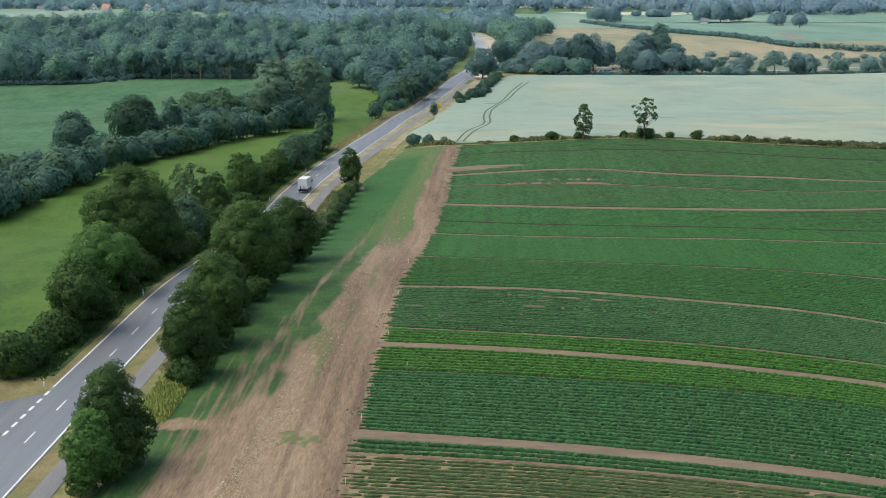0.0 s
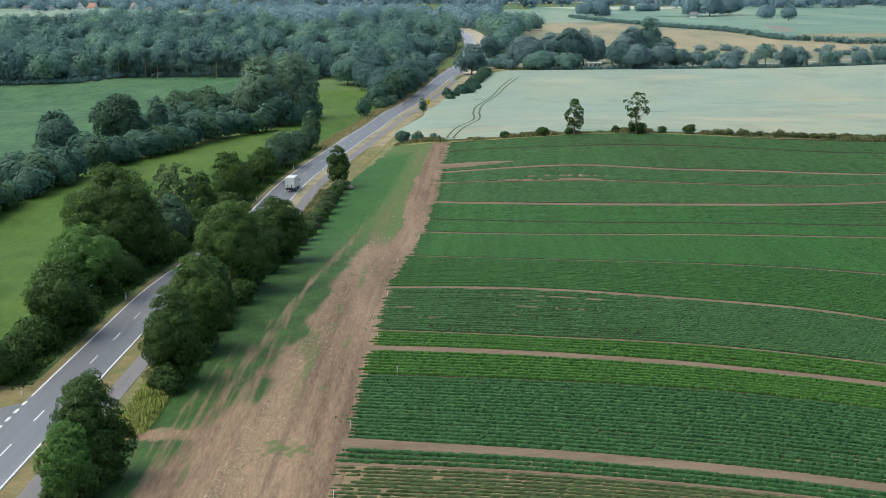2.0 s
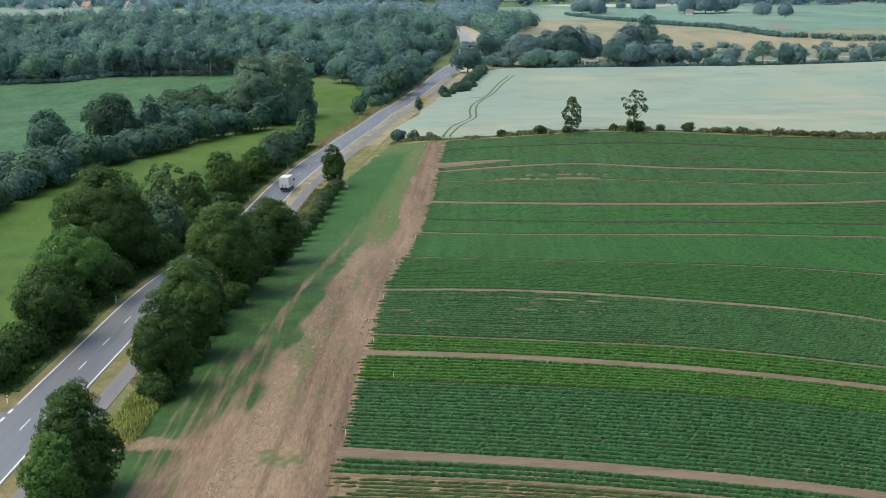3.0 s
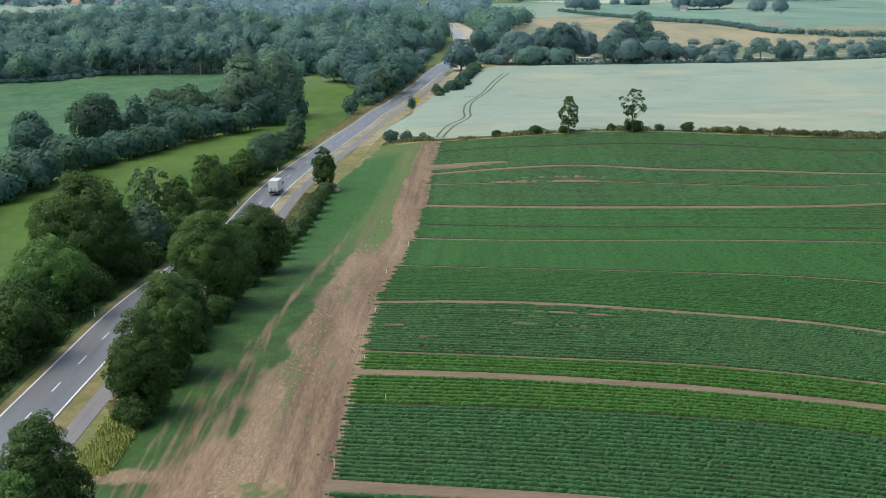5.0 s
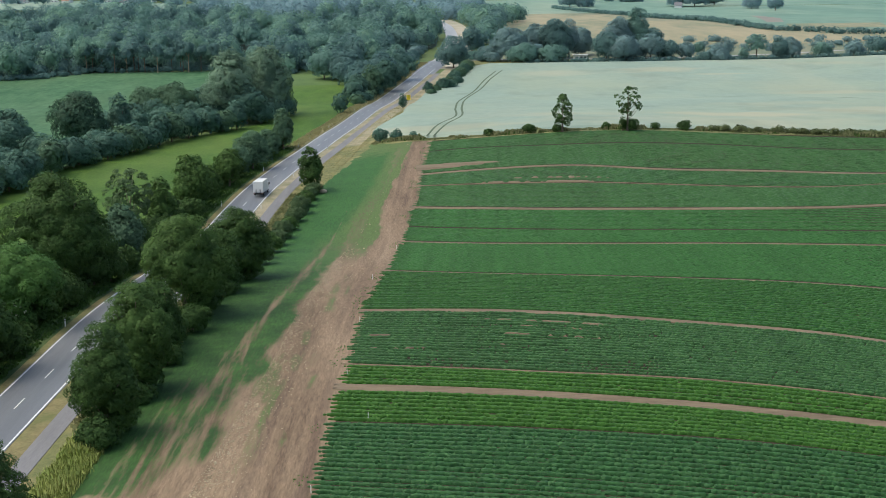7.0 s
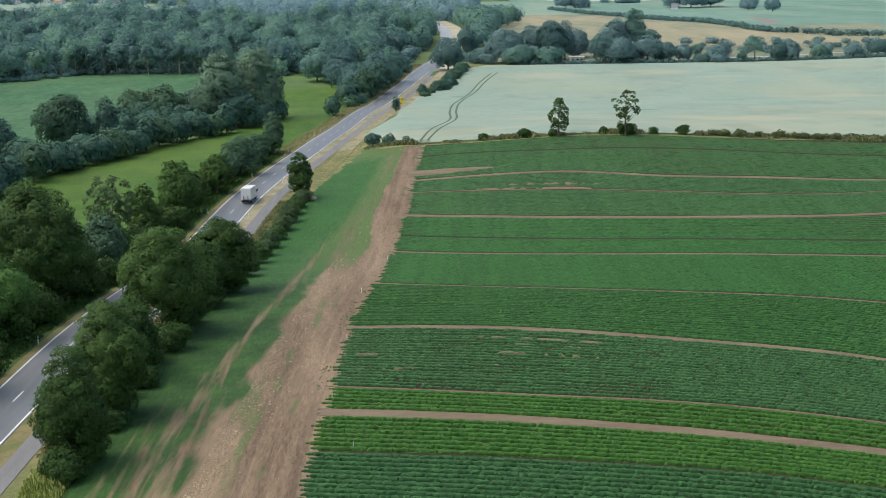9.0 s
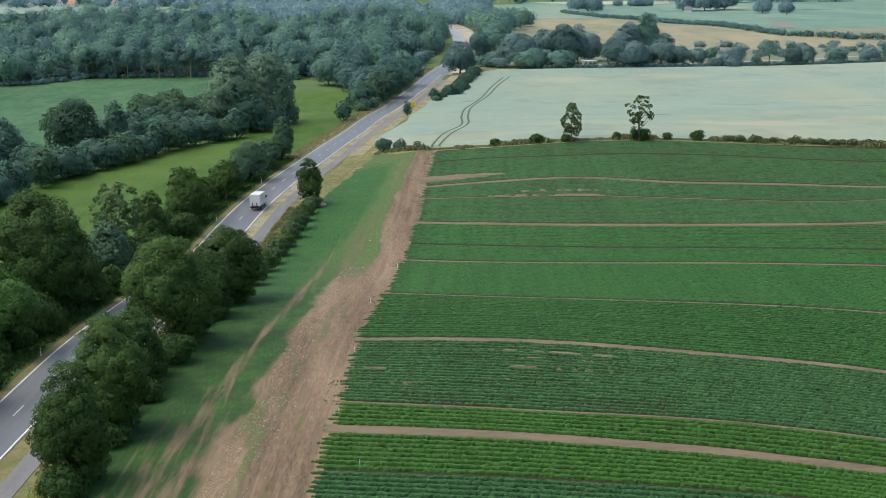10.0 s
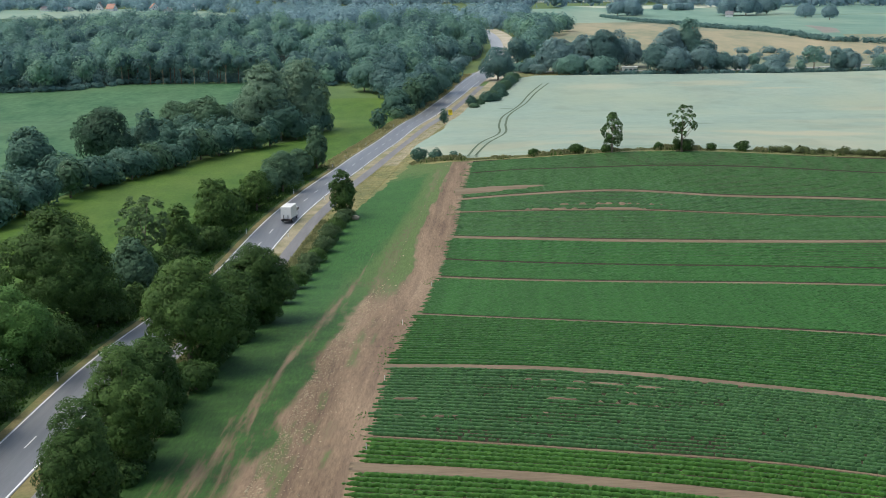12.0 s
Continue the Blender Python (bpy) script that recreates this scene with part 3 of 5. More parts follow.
    "c": (172.4, 168.1, 161.9, 149.5, 129.0, 107.9, 89.0),
    "d": (185.2, 180.2, 172.6, 160.7, 137.1, 113.6, 92.8),
    "e": (195.2, 189.6, 183.5, 171.3, 147.9, 122.9, 101.8),
    "f": (222.8, 220.4, 212.1, 199.9, 167.8, 140.0, 114.0),
    "g": (261.7, 253.5, 247.1, 238.8, 219.9, 195.4, 180.3),
    "h": (300.9, 292.5, 287.6, 284.4, 279.6, 273.4, 277.9),
    "i": (335.0, 328.4, 322.7, 320.3, 322.1, 329.2, 332.6),
    "j": (355.7, 354.4, 350.0, 344.1, 343.2, 351.5, 357.0),
    "k": (365.4, 371.2, 370.2, 361.5, 361.9, 362.4, 372.8),
    "l": (395.4, 403.2, 399.0, 397.2, 397.4, 394.8, 392.9),
    "m": (418.9, 421.6, 423.1, 423.4, 422.4, 419.3, 415.5),
}
LINE["z"] = tuple(v - 34 for v in LINE["a"])
# lower line, upper line, gap below, gap above, plants, foliage width, label
BANDS = [
    ("z", "a", 0.5, 0.5, CROP_THIN, 0.54, "band of thin yellowish potato rows with bare soil between"),
    ("a", "b", 0.2, 1.35, CROP_DARK, 0.86, "narrow dark green band of potato plants between soil tracks"),
    ("b", "c", 1.35, 0.4, CROP_DARK, 0.86, "wide band of dark bluish-green potato rows"),
    ("c", "d", 0.1, 1.25, CROP_BRIGHT, 0.88, "band of bright yellow-green potato rows beside a soil track"),
    ("d", "e", 1.25, 0.35, CROP_BRIGHT, 0.88, "narrow band of bright green potato rows"),
    ("e", "f", 0.35, 0.9, CROP_DULL, 0.84, "band of dull green potato rows with sparse patches"),
    ("f", "g", 0.9, 0.8, CROP_MID, 1.06, "band of closed mid-green potato rows"),
    # Wider gaps from here on show the dark soil as shade on crop flanks.
    ("g", "h", 1.3, 0.9, CROP_LIGHT, 1.14, "band of light green closed potato rows"),
    ("h", "i", 1.7, 1.2, CROP_LIGHT, 1.2, "distant band of mid-green potato rows"),
    ("i", "j", 1.6, 0.7, CROP_FAR_HAZED, 1.25, "distant band of green potato rows below a dry streak"),
    ("j", "k", 1.1, 1.2, CROP_DULL, 1.25, "dull green potato band with a bare dry patch"),
    ("k", "l", 1.5, 0.4, CROP_FAR_HAZED, 1.25, "wide band of potato rows, tinted for haze, on a far slope"),
    ("l", "m", 1.0, 1.0, CROP_FAR_HAZED, 1.25, "band of haze-tinted green potato rows beside the boundary strip"),
]
ROW_PITCH = 1.28


def line_y(key, x):
    return hermite(KNOT_X, LINE[key], x)


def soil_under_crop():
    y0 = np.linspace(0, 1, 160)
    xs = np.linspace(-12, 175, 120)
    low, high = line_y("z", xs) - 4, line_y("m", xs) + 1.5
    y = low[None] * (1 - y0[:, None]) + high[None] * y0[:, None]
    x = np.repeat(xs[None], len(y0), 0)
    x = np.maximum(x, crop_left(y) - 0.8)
    return mesh("shaded_crop_soil", np.stack([x, y, height(x, y) + 0.03], -1).reshape(-1, 3), grid_faces(len(y0), len(xs)), SHADED_CROP_SOIL, True)


structure("shaded_crop_soil", soil_under_crop(), "ridged soil under the potato crop, coloured dark for furrow shade", "soil")

sheet("field_soil", lambda y: crop_left(y) + 0.4, lambda y: 175 + 0 * y, -120, 66, 40, 40, 0.0, SOIL, "bare brown field soil", "soil")
sheet("open_soil", lambda y: crop_left(y) - 0.5, lambda y: 60 + 0 * y, 96, 140, 40, 50, 0.045, TAN_SOIL, "bare pale soil under thin potato rows", "soil")
for key, half in (("a", 0.3), ("b", 1.55), ("d", 1.45), ("e", 0.17), ("f", 1.0), ("g", 0.5), ("h", 0.55), ("i", 0.95), ("j", 0.25), ("k", 0.85)):
    x = np.linspace(-12, 170, 260)
    mid = line_y(key, x) - (0.3 if key in "ghik" else 0.0)
    x = np.maximum(x, crop_left(mid) - 0.6)
    w = half * (0.85 + 0.3 * fbm(x, mid, 7, 81))
    cols = []
    for k, dip in ((-1, -0.16), (-0.9, 0.0), (-0.55, -0.05), (0, 0.02), (0.55, -0.05), (0.9, 0.0), (1, -0.16)):
        yy = mid + w * k
        cols.append(np.stack([x, yy, height(x, yy) + 0.12 + dip + 0.04 * fbm(x, yy, 1.5, 91)], -1))
    structure("tramline", mesh("tramline", np.stack(cols, 1).reshape(-1, 3), grid_faces(len(x), 7), TRAM_SOIL, True), "pale trodden soil track between crop bands", "soil track")


def bare_streak(x0, x1, key, shift, half, seed, opening=False):
    """A thin patch of bare dry soil along the rows."""
    x = np.linspace(x0, x1, max(12, int((x1 - x0) * 2)))
    mid = line_y(key, x) + shift
    w = half * np.sin(np.pi * np.linspace(0.02, 0.98, len(x))) ** 0.5 * np.clip(4.4 * fbm(x, mid, 1.4, seed) - 1.8, 0.0, 1.3)
    if opening:
        w = half * (1 - np.linspace(0, 1, len(x))) ** 0.6 * (0.75 + 0.5 * fbm(x, mid, 2.0, seed))
    swell = ramp(0.08, 0.5, w / half)
    cols = [np.stack([x, mid + w * k, height(x, mid + w * k) - 0.1 + lift * swell], -1) for k, lift in ((-1, 0.2), (-0.5, 0.44), (0.5, 0.46), (1, 0.2))]
    structure("bare_streak", mesh("bare_streak", np.stack(cols, 1).reshape(-1, 3), grid_faces(len(x), 4), TRAM_SOIL, True), "dry bare soil streak between potato rows", "soil patch")


bare_streak(12, 47, "j", 0.6, 1.0, 201)
bare_streak(26, 50, "j", 5.5, 0.9, 202)
bare_streak(1.0, 26, "k", 8.4, 4.2, 203, True)
bare_streak(20.0, 21.8, "f", -24.5, 0.4, 204)
for x0, x1, shift, half, seed in ((8, 33, -6.0, 0.24, 206), (14, 27, -9.2, 0.16, 207), (12, 30, -13.5, 0.2, 208), (3, 17, -19.5, 0.24, 211), (-9, 1, -15.0, 0.22, 212), (-9, 4, -21.5, 0.18, 213)):
    bare_streak(x0, x1, "f", shift, half, seed)
bare_streak(-9.6, -8.2, "b", 15.5, 0.6, 209)
bare_streak(-9.8, -8.2, "b", 18.6, 0.5, 210)


def quads(centre, normal, size, rng, ratio=0.7):
    """Loose leaf-like quads round the centres."""
    count = len(centre)
    normal = normal / np.linalg.norm(normal, axis=1, keepdims=True)
    helper = rng.normal(size=(count, 3))
    u = np.cross(normal, helper)
    u /= np.linalg.norm(u, axis=1, keepdims=True) + 1e-9
    v = np.cross(normal, u)
    a, b = u * size[:, None] * 0.5, v * size[:, None] * 0.5 * ratio
    lift = normal * size[:, None] * 0.12
    verts = np.stack([centre - a, centre - b + lift, centre + a, centre + b + lift], 1).reshape(-1, 3)
    return verts, np.arange(count * 4).reshape(-1, 4)


def crop_row(low, high, f, width, rng, x_end, seed, sparse):
    """One ridge of earth and stems, with a bushy plant every hand's breadth or two."""
    y_mid = float(line_y(low, 20.0) * (1 - f) + line_y(high, 20.0) * f)
    near = low in "zabcdef"
    thin = low == "z"
    tall = float(np.interp(y_mid, (200, 260, 330), (0.95, 0.75, 0.45))) * (0.8 if thin else 1.0) * rng.choice((0.78, 0.95, 1.0, 1.05), p=(0.14, 0.3, 0.36, 0.2))
    x0 = float(crop_left(line_y(low, -8.0) * (1 - f) + line_y(high, -8.0) * f)) + rng.uniform(-0.5, 0.6)
    if rng.random() < 0.05:
        x0 += rng.uniform(0.6, 3)
    row_y = lambda x: line_y(low, x) * (1 - f) + line_y(high, x) * f
    step = 0.9 if near else 3.0
    x = np.arange(x0 + 0.2, x_end, step)
    y = row_y(x)
    swell = (0.85 + 0.25 * lattice(x / 1.7, y * 3.1, seed)) * ramp(-0.3, 1.2, x - x0)
    cols, slopes = [], []
    for k, z in ((-0.42, 0.0), (-0.3, 0.14), (0.0, 0.2), (0.3, 0.14), (0.42, 0.0)):
        yy = y + k * width * (0.86 if near else 1.0) + (lattice(x * 1.3 + 9 * k, y, seed + 1) - 0.5) * 0.08
        cols.append(np.stack([x, yy, height(x, yy) + 0.03 + z * tall * swell], -1))
        slopes.append(np.stack([0 * x, 0 * x + k * 1.5, 0 * x + 1], -1))
    verts, normals = np.stack(cols, 1).reshape(-1, 3), np.stack(slopes, 1).reshape(-1, 3)
    faces = grid_faces(len(x), 5)
    tris = np.concatenate([faces[:, [0, 1, 2]], faces[:, [0, 2, 3]]])
    # plants
    gap = 0.48 if low == "f" else 0.39 if near else 0.75 if y_mid < 300 else 1.2
    px = np.arange(x0 + (0.0 if near else gap), min(x_end, 98 if low == "f" else 76 if near else 165), gap)
    px = px + rng.uniform(-0.35, 0.35, len(px)) * gap
    size = rng.uniform(0.90, 1.10, len(px)) * (0.45 + 0.55 * ramp(-0.4, 1.0, px - x0))
    py = row_y(px) + rng.normal(0, 0.04, len(px))
    alive = rng.random(len(px)) > (0.012 if near else -1)
    if sparse:
        bare = ramp(0.52, 0.64, fbm(px * 0.16, py * 2.2, 2.2, 5)) * ramp(2, 14, px - x0) * (1 - ramp(30, 50, px))
        alive &= rng.random(len(px)) > bare * sparse
        size = size * (1 - 0.28 * bare)
    if thin:
        alive &= rng.random(len(px)) > 0.02 + 0.20 * (1 - ramp(0.2, 0.6, lattice(px / 2.6, py * 1.7, seed + 5))) + 0.45 * (1 - ramp(-10, 1, px))
        size = size * 1.1
    px, py, size = px[alive], py[alive], size[alive]
    # each plant a small uneven dome of leaf
    rings = ((1.0, 0.0), (0.92, 0.68)) if near else ((1.0, 0.0),)
    sides = 6
    shape, tilt = [], []
    for n, (r, z) in enumerate(rings):
        for k in range(sides):
            a = 2 * math.pi * (k + 0.5 * n) / sides
            shape.append((r * math.cos(a), r * math.sin(a), z))
            tilt.append((0.8 * math.cos(a), 0.9 * math.sin(a), 0.12 + 0.6 * z))
    shape, tilt = np.array(shape + [(0, 0, 1)]), np.array(tilt + [(0, 0, 1.2)])
    top = len(shape) - 1
    dome = [(top - sides + k, top - sides + (k + 1) % sides, top) for k in range(sides)]
    if near:
        for k in range(sides):
            a, b = k, (k + 1) % sides
            dome += [(a, b, sides + k), (b, sides + b, sides + k)]
    turn = rng.uniform(-0.3, 0.3, len(px)) * near
    cos, sin = np.cos(turn)[:, None], np.sin(turn)[:, None]
    spun = lambda v: np.stack([v[:, 0] * cos - v[:, 1] * sin, v[:, 0] * sin + v[:, 1] * cos, v[:, 2] + 0 * cos], -1)
    uneven = rng.uniform(0.88, 1.12, (len(px), len(shape), 1)) if near else rng.uniform(0.94, 1.06, (len(px), len(shape), 1))
    reach = np.array([gap * (1.7 if thin else 1.08 if near else 1.4), width * (0.46 if near else 0.5), (0.30 if thin else 0.42) * tall])
    at = spun(shape) * reach * uneven * size[:, None, None]
    at[..., 0] += px[:, None]
    at[..., 1] += py[:, None]
    at[..., 2] += height(at[..., 0], at[..., 1]) + 0.02
    soft = spun(tilt) * np.array([0.25 if near else 0.06, np.interp(y_mid, (170, 240, 300), (1.35, 1.15, 0.9)), 1.0]) + rng.normal(0, 0.22 if y_mid < 185 else 0.15 if near else 0.08, at.shape)
    more = (np.array(dome)[None] + (np.arange(len(px)) * len(shape))[:, None, None]).reshape(-1, 3)
    if thin or sparse:
        return at.reshape(-1, 3), more, soft.reshape(-1, 3)
    return np.concatenate([verts, at.reshape(-1, 3)]), np.concatenate([tris, more + len(verts)]), np.concatenate([normals, soft.reshape(-1, 3)])


rng = np.random.default_rng(7)
for low, high, gap_low, gap_high, plants, width, label in BANDS:
    spread = float(line_y(high, 20.0) - line_y(low, 20.0))
    count = max(2, round((spread - gap_low - gap_high) / (ROW_PITCH if low != "z" else 1.0)))
    band = thing("potato_band", 0, 0, label, "potato crop", "crop bands")
    band.matrix_basis = Matrix.Identity(4)
    for n in range(count):
        f = (gap_low + (n + 0.5) * (spread - gap_low - gap_high) / count) / spread
        if low == "h" and n == round(count * 0.42):
            continue
        rows = crop_row(low, high, f, width, rng, 105 if line_y(low, 20.0) < 210 else 165, rng.integers(1, 900), 0.04 if low == "e" else 0.0)
        tagged(part("potato_ridge", leaf_mesh("potato_ridge", *rows, plants), band), kind="stuff")


# ---- cereal field and far fields ----
wheat_left = lines((426, 4), (433, -6), (445, -11.5), (460, -13.5), (478, -10), (507, -4), (540, -2.5), (599, 4.5), (626, 12), (657, 21), (703, 30), (719, 40))


def cereal_field():
    y = np.concatenate([np.linspace(426.5, 719, 170)])
    s = np.linspace(0, 1, 150) ** 1.2
    a = wheat_left(y)
    x = a[:, None] * (1 - s) + 330 * s
    yy = np.repeat(y[:, None], len(s), 1)
    x = x + (fbm(x, yy, 6, 3) - 0.5) * 1.0
    z = height(x, yy) + 0.75 + 0.12 * (fbm(x, yy * 2, 5, 13) - 0.5)
    z[0], z[:, 0] = height(x[0], yy[0]) - 0.05, height(x[:, 0], yy[:, 0]) - 0.05
    dry = 0.0 * x
    # sunlit slope painted pale, then crests and thin spots that ripen first: middle, reach along and across, strength
    for cx, cy, rx, ry, most in ((96, 448, 80, 26, 0.34), (114, 474, 36, 12, 0.85), (160, 486, 34, 16, 0.6), (140, 518, 34, 12, 0.35), (56, 474, 34, 16, 0.40), (8, 444, 44, 14, 0.5), (122, 676, 30, 14, 0.6), (70, 668, 26, 16, 0.45), (184, 581, 36, 10, 0.45), (150, 655, 18, 4, 0.45), (215, 690, 26, 9, 0.35)):
        far = np.hypot((x - cx) / rx, (yy - cy) / ry) + (fbm(x, yy * 2, 12, 17) - 0.5) * 0.9
        dry = np.maximum(dry, 0.8 * most * (1 - ramp(0.1, 1.15, far)))
    streaks = ramp(0.52, 0.75, fbm(x * 0.6, yy * 0.35, 14, 27)) * 0.12
    laid = 0.0 * x
    for cx, cy, rx in ((88, 515, 6), (176, 548, 4.5), (22, 596, 3.5), (58, 497, 16), (128, 566, 14)):
        far = np.hypot((x - cx) / rx, (yy - cy) / 1.6)
        laid = np.maximum(laid, (1 - ramp(0.5, 1.2, far)) * (0.75 if rx < 7 else 0.25))
    laid = np.maximum(laid, ramp(0.60, 0.78, fbm(x * 0.5, yy * 0.4, 9, 37)) * 0.16)
    data = mesh("cereal_field", np.stack([x, yy, z], -1).reshape(-1, 3), grid_faces(len(y), len(s)), CEREAL, True)
    for title, values in (("dry", np.clip(dry + streaks, 0, 1)), ("laid", laid)):
        layer = data.attributes.new(title, "FLOAT", "POINT")
        layer.data.foreach_set("value", values.ravel().astype(np.float32))
    return data


structure("cereal_field", cereal_field(), "pale grey-green ripening cereal field with dry tan patches", "field")



def along(points, width, lift, material, name, count=80):
    ys = np.array([p[1] for p in points], float)
    xs = np.array([p[0] for p in points], float)
    y = np.linspace(ys[0], ys[-1], count)
    x = hermite(ys, xs, y)
    cols = [np.stack([x + o, y, height(x + o, y) + lift], -1) for o in (-width / 2, 0, width / 2)]
    return mesh(name, np.stack(cols, 1).reshape(-1, 3), grid_faces(count, 3), material, True)


for pts in (((4.6, 427), (9.3, 457.6), (14.2, 476.2), (16.4, 518.8), (20.4, 572), (28.3, 609.4), (34.6, 645.7), (42, 680)), ((6.8, 427), (11.4, 454.9), (16.6, 478.1), (19.0, 524), (23.8, 582), (31.1, 613.4), (37.4, 648), (45.2, 682))):
    structure("wheel_track", along(pts, 0.75, 0.80, WHEAT_DARK, "wheel_track"), "dark curving wheel track pressed into the cereal", "wheel track")

sheet("golden_field_near", lines((845, 40), (1000, 48), (1180, 62), (1390, 125)), lines((845, 118), (970, 158), (1277, 198), (1390, 150)), 845, 1390, 16, 60, 0.25, GOLD, "dry golden field on the far slope", "field")
sheet("golden_field_far", lines((815, 150), (860, 150), (1080, 190)), lines((815, 420), (850, 400), (940, 250), (1080, 217)), 815, 1080, 20, 40, 0.25, GOLD, "dry golden pasture behind the shrubs", "field")
sheet("green_slope", lines((860, 300), (1000, 240), (1280, 212), (1580, 170)), lines((860, 900), (1580, 900)), 860, 1580, 30, 60, 0.2, FAR_GREEN_HAZED, "pale green field on the far hillside", "field")
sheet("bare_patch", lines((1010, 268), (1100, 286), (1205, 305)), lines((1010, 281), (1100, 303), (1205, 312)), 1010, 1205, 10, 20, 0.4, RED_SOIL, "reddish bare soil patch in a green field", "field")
sheet("upper_meadow", lines((1385, 90), (1800, 40)), lines((1385, 192), (1580, 172), (1800, 160)), 1385, 1800, 12, 20, 0.3, FAR_GREEN_HAZED, "green meadow above the golden slope", "field")
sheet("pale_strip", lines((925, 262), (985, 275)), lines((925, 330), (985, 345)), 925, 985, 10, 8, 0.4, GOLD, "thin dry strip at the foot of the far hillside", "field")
sheet("upland_field", lines((1580, 170), (2000, 140)), lines((1580, 900), (2000, 900)), 1580, 2000, 20, 30, 0.5, FAR_GREEN_HAZED, "pale distant meadow", "field")
sheet("upland_meadow", lines((1380, -560), (1720, -640)), lines((1380, -200), (1720, -200)), 1380, 1720, 16, 24, 0.5, FAR_GREEN_HAZED, "light green meadow before the village", "field")
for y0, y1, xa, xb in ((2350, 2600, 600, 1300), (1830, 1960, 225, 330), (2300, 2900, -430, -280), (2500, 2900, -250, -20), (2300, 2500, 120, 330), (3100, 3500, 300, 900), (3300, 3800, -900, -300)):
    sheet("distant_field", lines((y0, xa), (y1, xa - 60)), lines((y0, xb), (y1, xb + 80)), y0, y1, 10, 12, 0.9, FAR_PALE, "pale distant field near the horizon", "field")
sheet("upland_pasture", lines((1390, 60), (1900, 20)), lines((1390, 260), (1900, 420)), 1390, 1900, 12, 20, 0.15, FAR_GREEN_HAZED, "pale green pasture on the upper slope", "field")
sheet("rough_pasture", lines((845, 100), (1400, 110)), lines((845, 330), (1400, 260)), 845, 1400, 16, 40, 0.12, ROUGH_GRASS, "rough grass between the dry fields and the hedge", "grass")
sheet("by_road", lambda y: road_x(y) + 30, lambda y: road_x(y) + 330, 736, 846, 30, 16, 0.1, ROUGH_GRASS, "rough grass between the cereal field and the belt of trees", "grass")

sheet("lane_verge", lines((719.5, 33), (744, 30)), lines((719.5, 64), (744, 64)), 719.5, 744, 20, 8, 0.14, WEEDY, "rough tan grass between the cereal field and the lane", "verge")

sheet("field_margin", lines((719.3, 64), (738, 64)), lines((719.3, 330), (738, 330)), 719.3, 738, 60, 8, 0.16, LUSH_DARKENED, "dark rough grass along the far edge of the cereal field", "field margin")


def lane():
    x = np.linspace(16, 330, 80)
    y = np.interp(x, (16, 57, 144, 330), (748, 750, 747, 782))
    cols = [np.stack([x, y + o, height(x, y + o) + 0.25], -1) for o in (-2.4, 2.4)]
    return mesh("lane", np.stack(cols, 1).reshape(-1, 3), grid_faces(80, 2), LANE_GRAVEL, True)


structure("lane", lane(), "pale lane turning off behind the cereal field", "road")


# ---- trees and shrubs ----
def ball(count, rng):
    v = rng.normal(size=(count, 3))
    return v / np.linalg.norm(v, axis=1, keepdims=True)


def icosphere(subdivisions):
    bm = bmesh.new()
    bmesh.ops.create_icosphere(bm, subdivisions=subdivisions, radius=1.0)
    bm.verts.index_update()
    out = np.array([v.co[:] for v in bm.verts]), np.array([[v.index for v in f.verts] for f in bm.faces])
    bm.free()
    return out


BALL, COARSE_BALL = icosphere(2), icosphere(1)


def crown_masses(h, w, kind, rng):
    """Centres and radii of the few large masses that make up a crown of height h and width w."""
    if kind == "pine":
        out = [(0, 0, 0.74 * h, 0.34 * w, 0.34 * w, 0.17 * h)]
        for k in range(5):
            a, up = k * 2.4 + rng.uniform(-0.5, 0.5), rng.uniform(0.55, 0.9)
            out.append((0.24 * w * np.cos(a), 0.24 * w * np.sin(a), up * h, 0.24 * w, 0.24 * w, 0.08 * h))
        return np.array(out)
    if kind == "conifer":
        return np.array([(0, 0, (0.28 + 0.12 * k) * h, w * 0.34 * (1.02 - 0.16 * k), w * 0.34 * (1.02 - 0.16 * k), 0.12 * h) for k in range(6)])
    middle, flat, side = {"shrub": (0.46, 0.38, 4), "broad": (0.52, 0.37, 7), "tall": (0.50, 0.35, 6), "wood": (0.62, 0.36, 3), "edge": (0.50, 0.36, 4)}[kind]
    rise = {"shrub": 0.50, "broad": 0.45, "tall": 0.49, "wood": 0.35, "edge": 0.47}[kind]
    out = [(0, 0, middle * h, flat * w, flat * w, rise * h)]
    for k in range(side):
        a = k * 2 * math.pi / side + rng.uniform(-0.45, 0.45)
        up = rng.uniform(0.30, 0.66) if kind != "wood" else rng.uniform(0.5, 0.72)
        away = rng.uniform(0.22, 0.30) * (1.0 if kind != "tall" else 1.12 - 0.5 * up) * w
        r = rng.uniform(0.19, 0.27) * w
        out.append((away * np.cos(a), away * np.sin(a), up * h, r, r, r * rng.uniform(0.8, 1.1)))
    if kind == "broad":
        # a second head that breaks the dome
        a = rng.uniform(0, 2 * np.pi)
        out.append((0.13 * w * np.cos(a), 0.13 * w * np.sin(a), 0.78 * h, 0.20 * w, 0.20 * w, 0.19 * h))
    return np.array(out)


def crown_clumps(h, w, kind, rng, leaf):
    """Small clumps of leaf: free ones for airy crowns, or spread over the masses of a dense one."""
    if kind == "open":
        clumps = []
        for _ in range(34 if w < 10 else 120):
            a, up = rng.uniform(0, 2 * np.pi), rng.uniform(0.42, 0.97)
            r = rng.uniform(0.1, 1.0) ** 0.6 * 0.46 * w * math.sqrt(max(0.05, 1 - ((up - 0.66) / 0.36) ** 2))
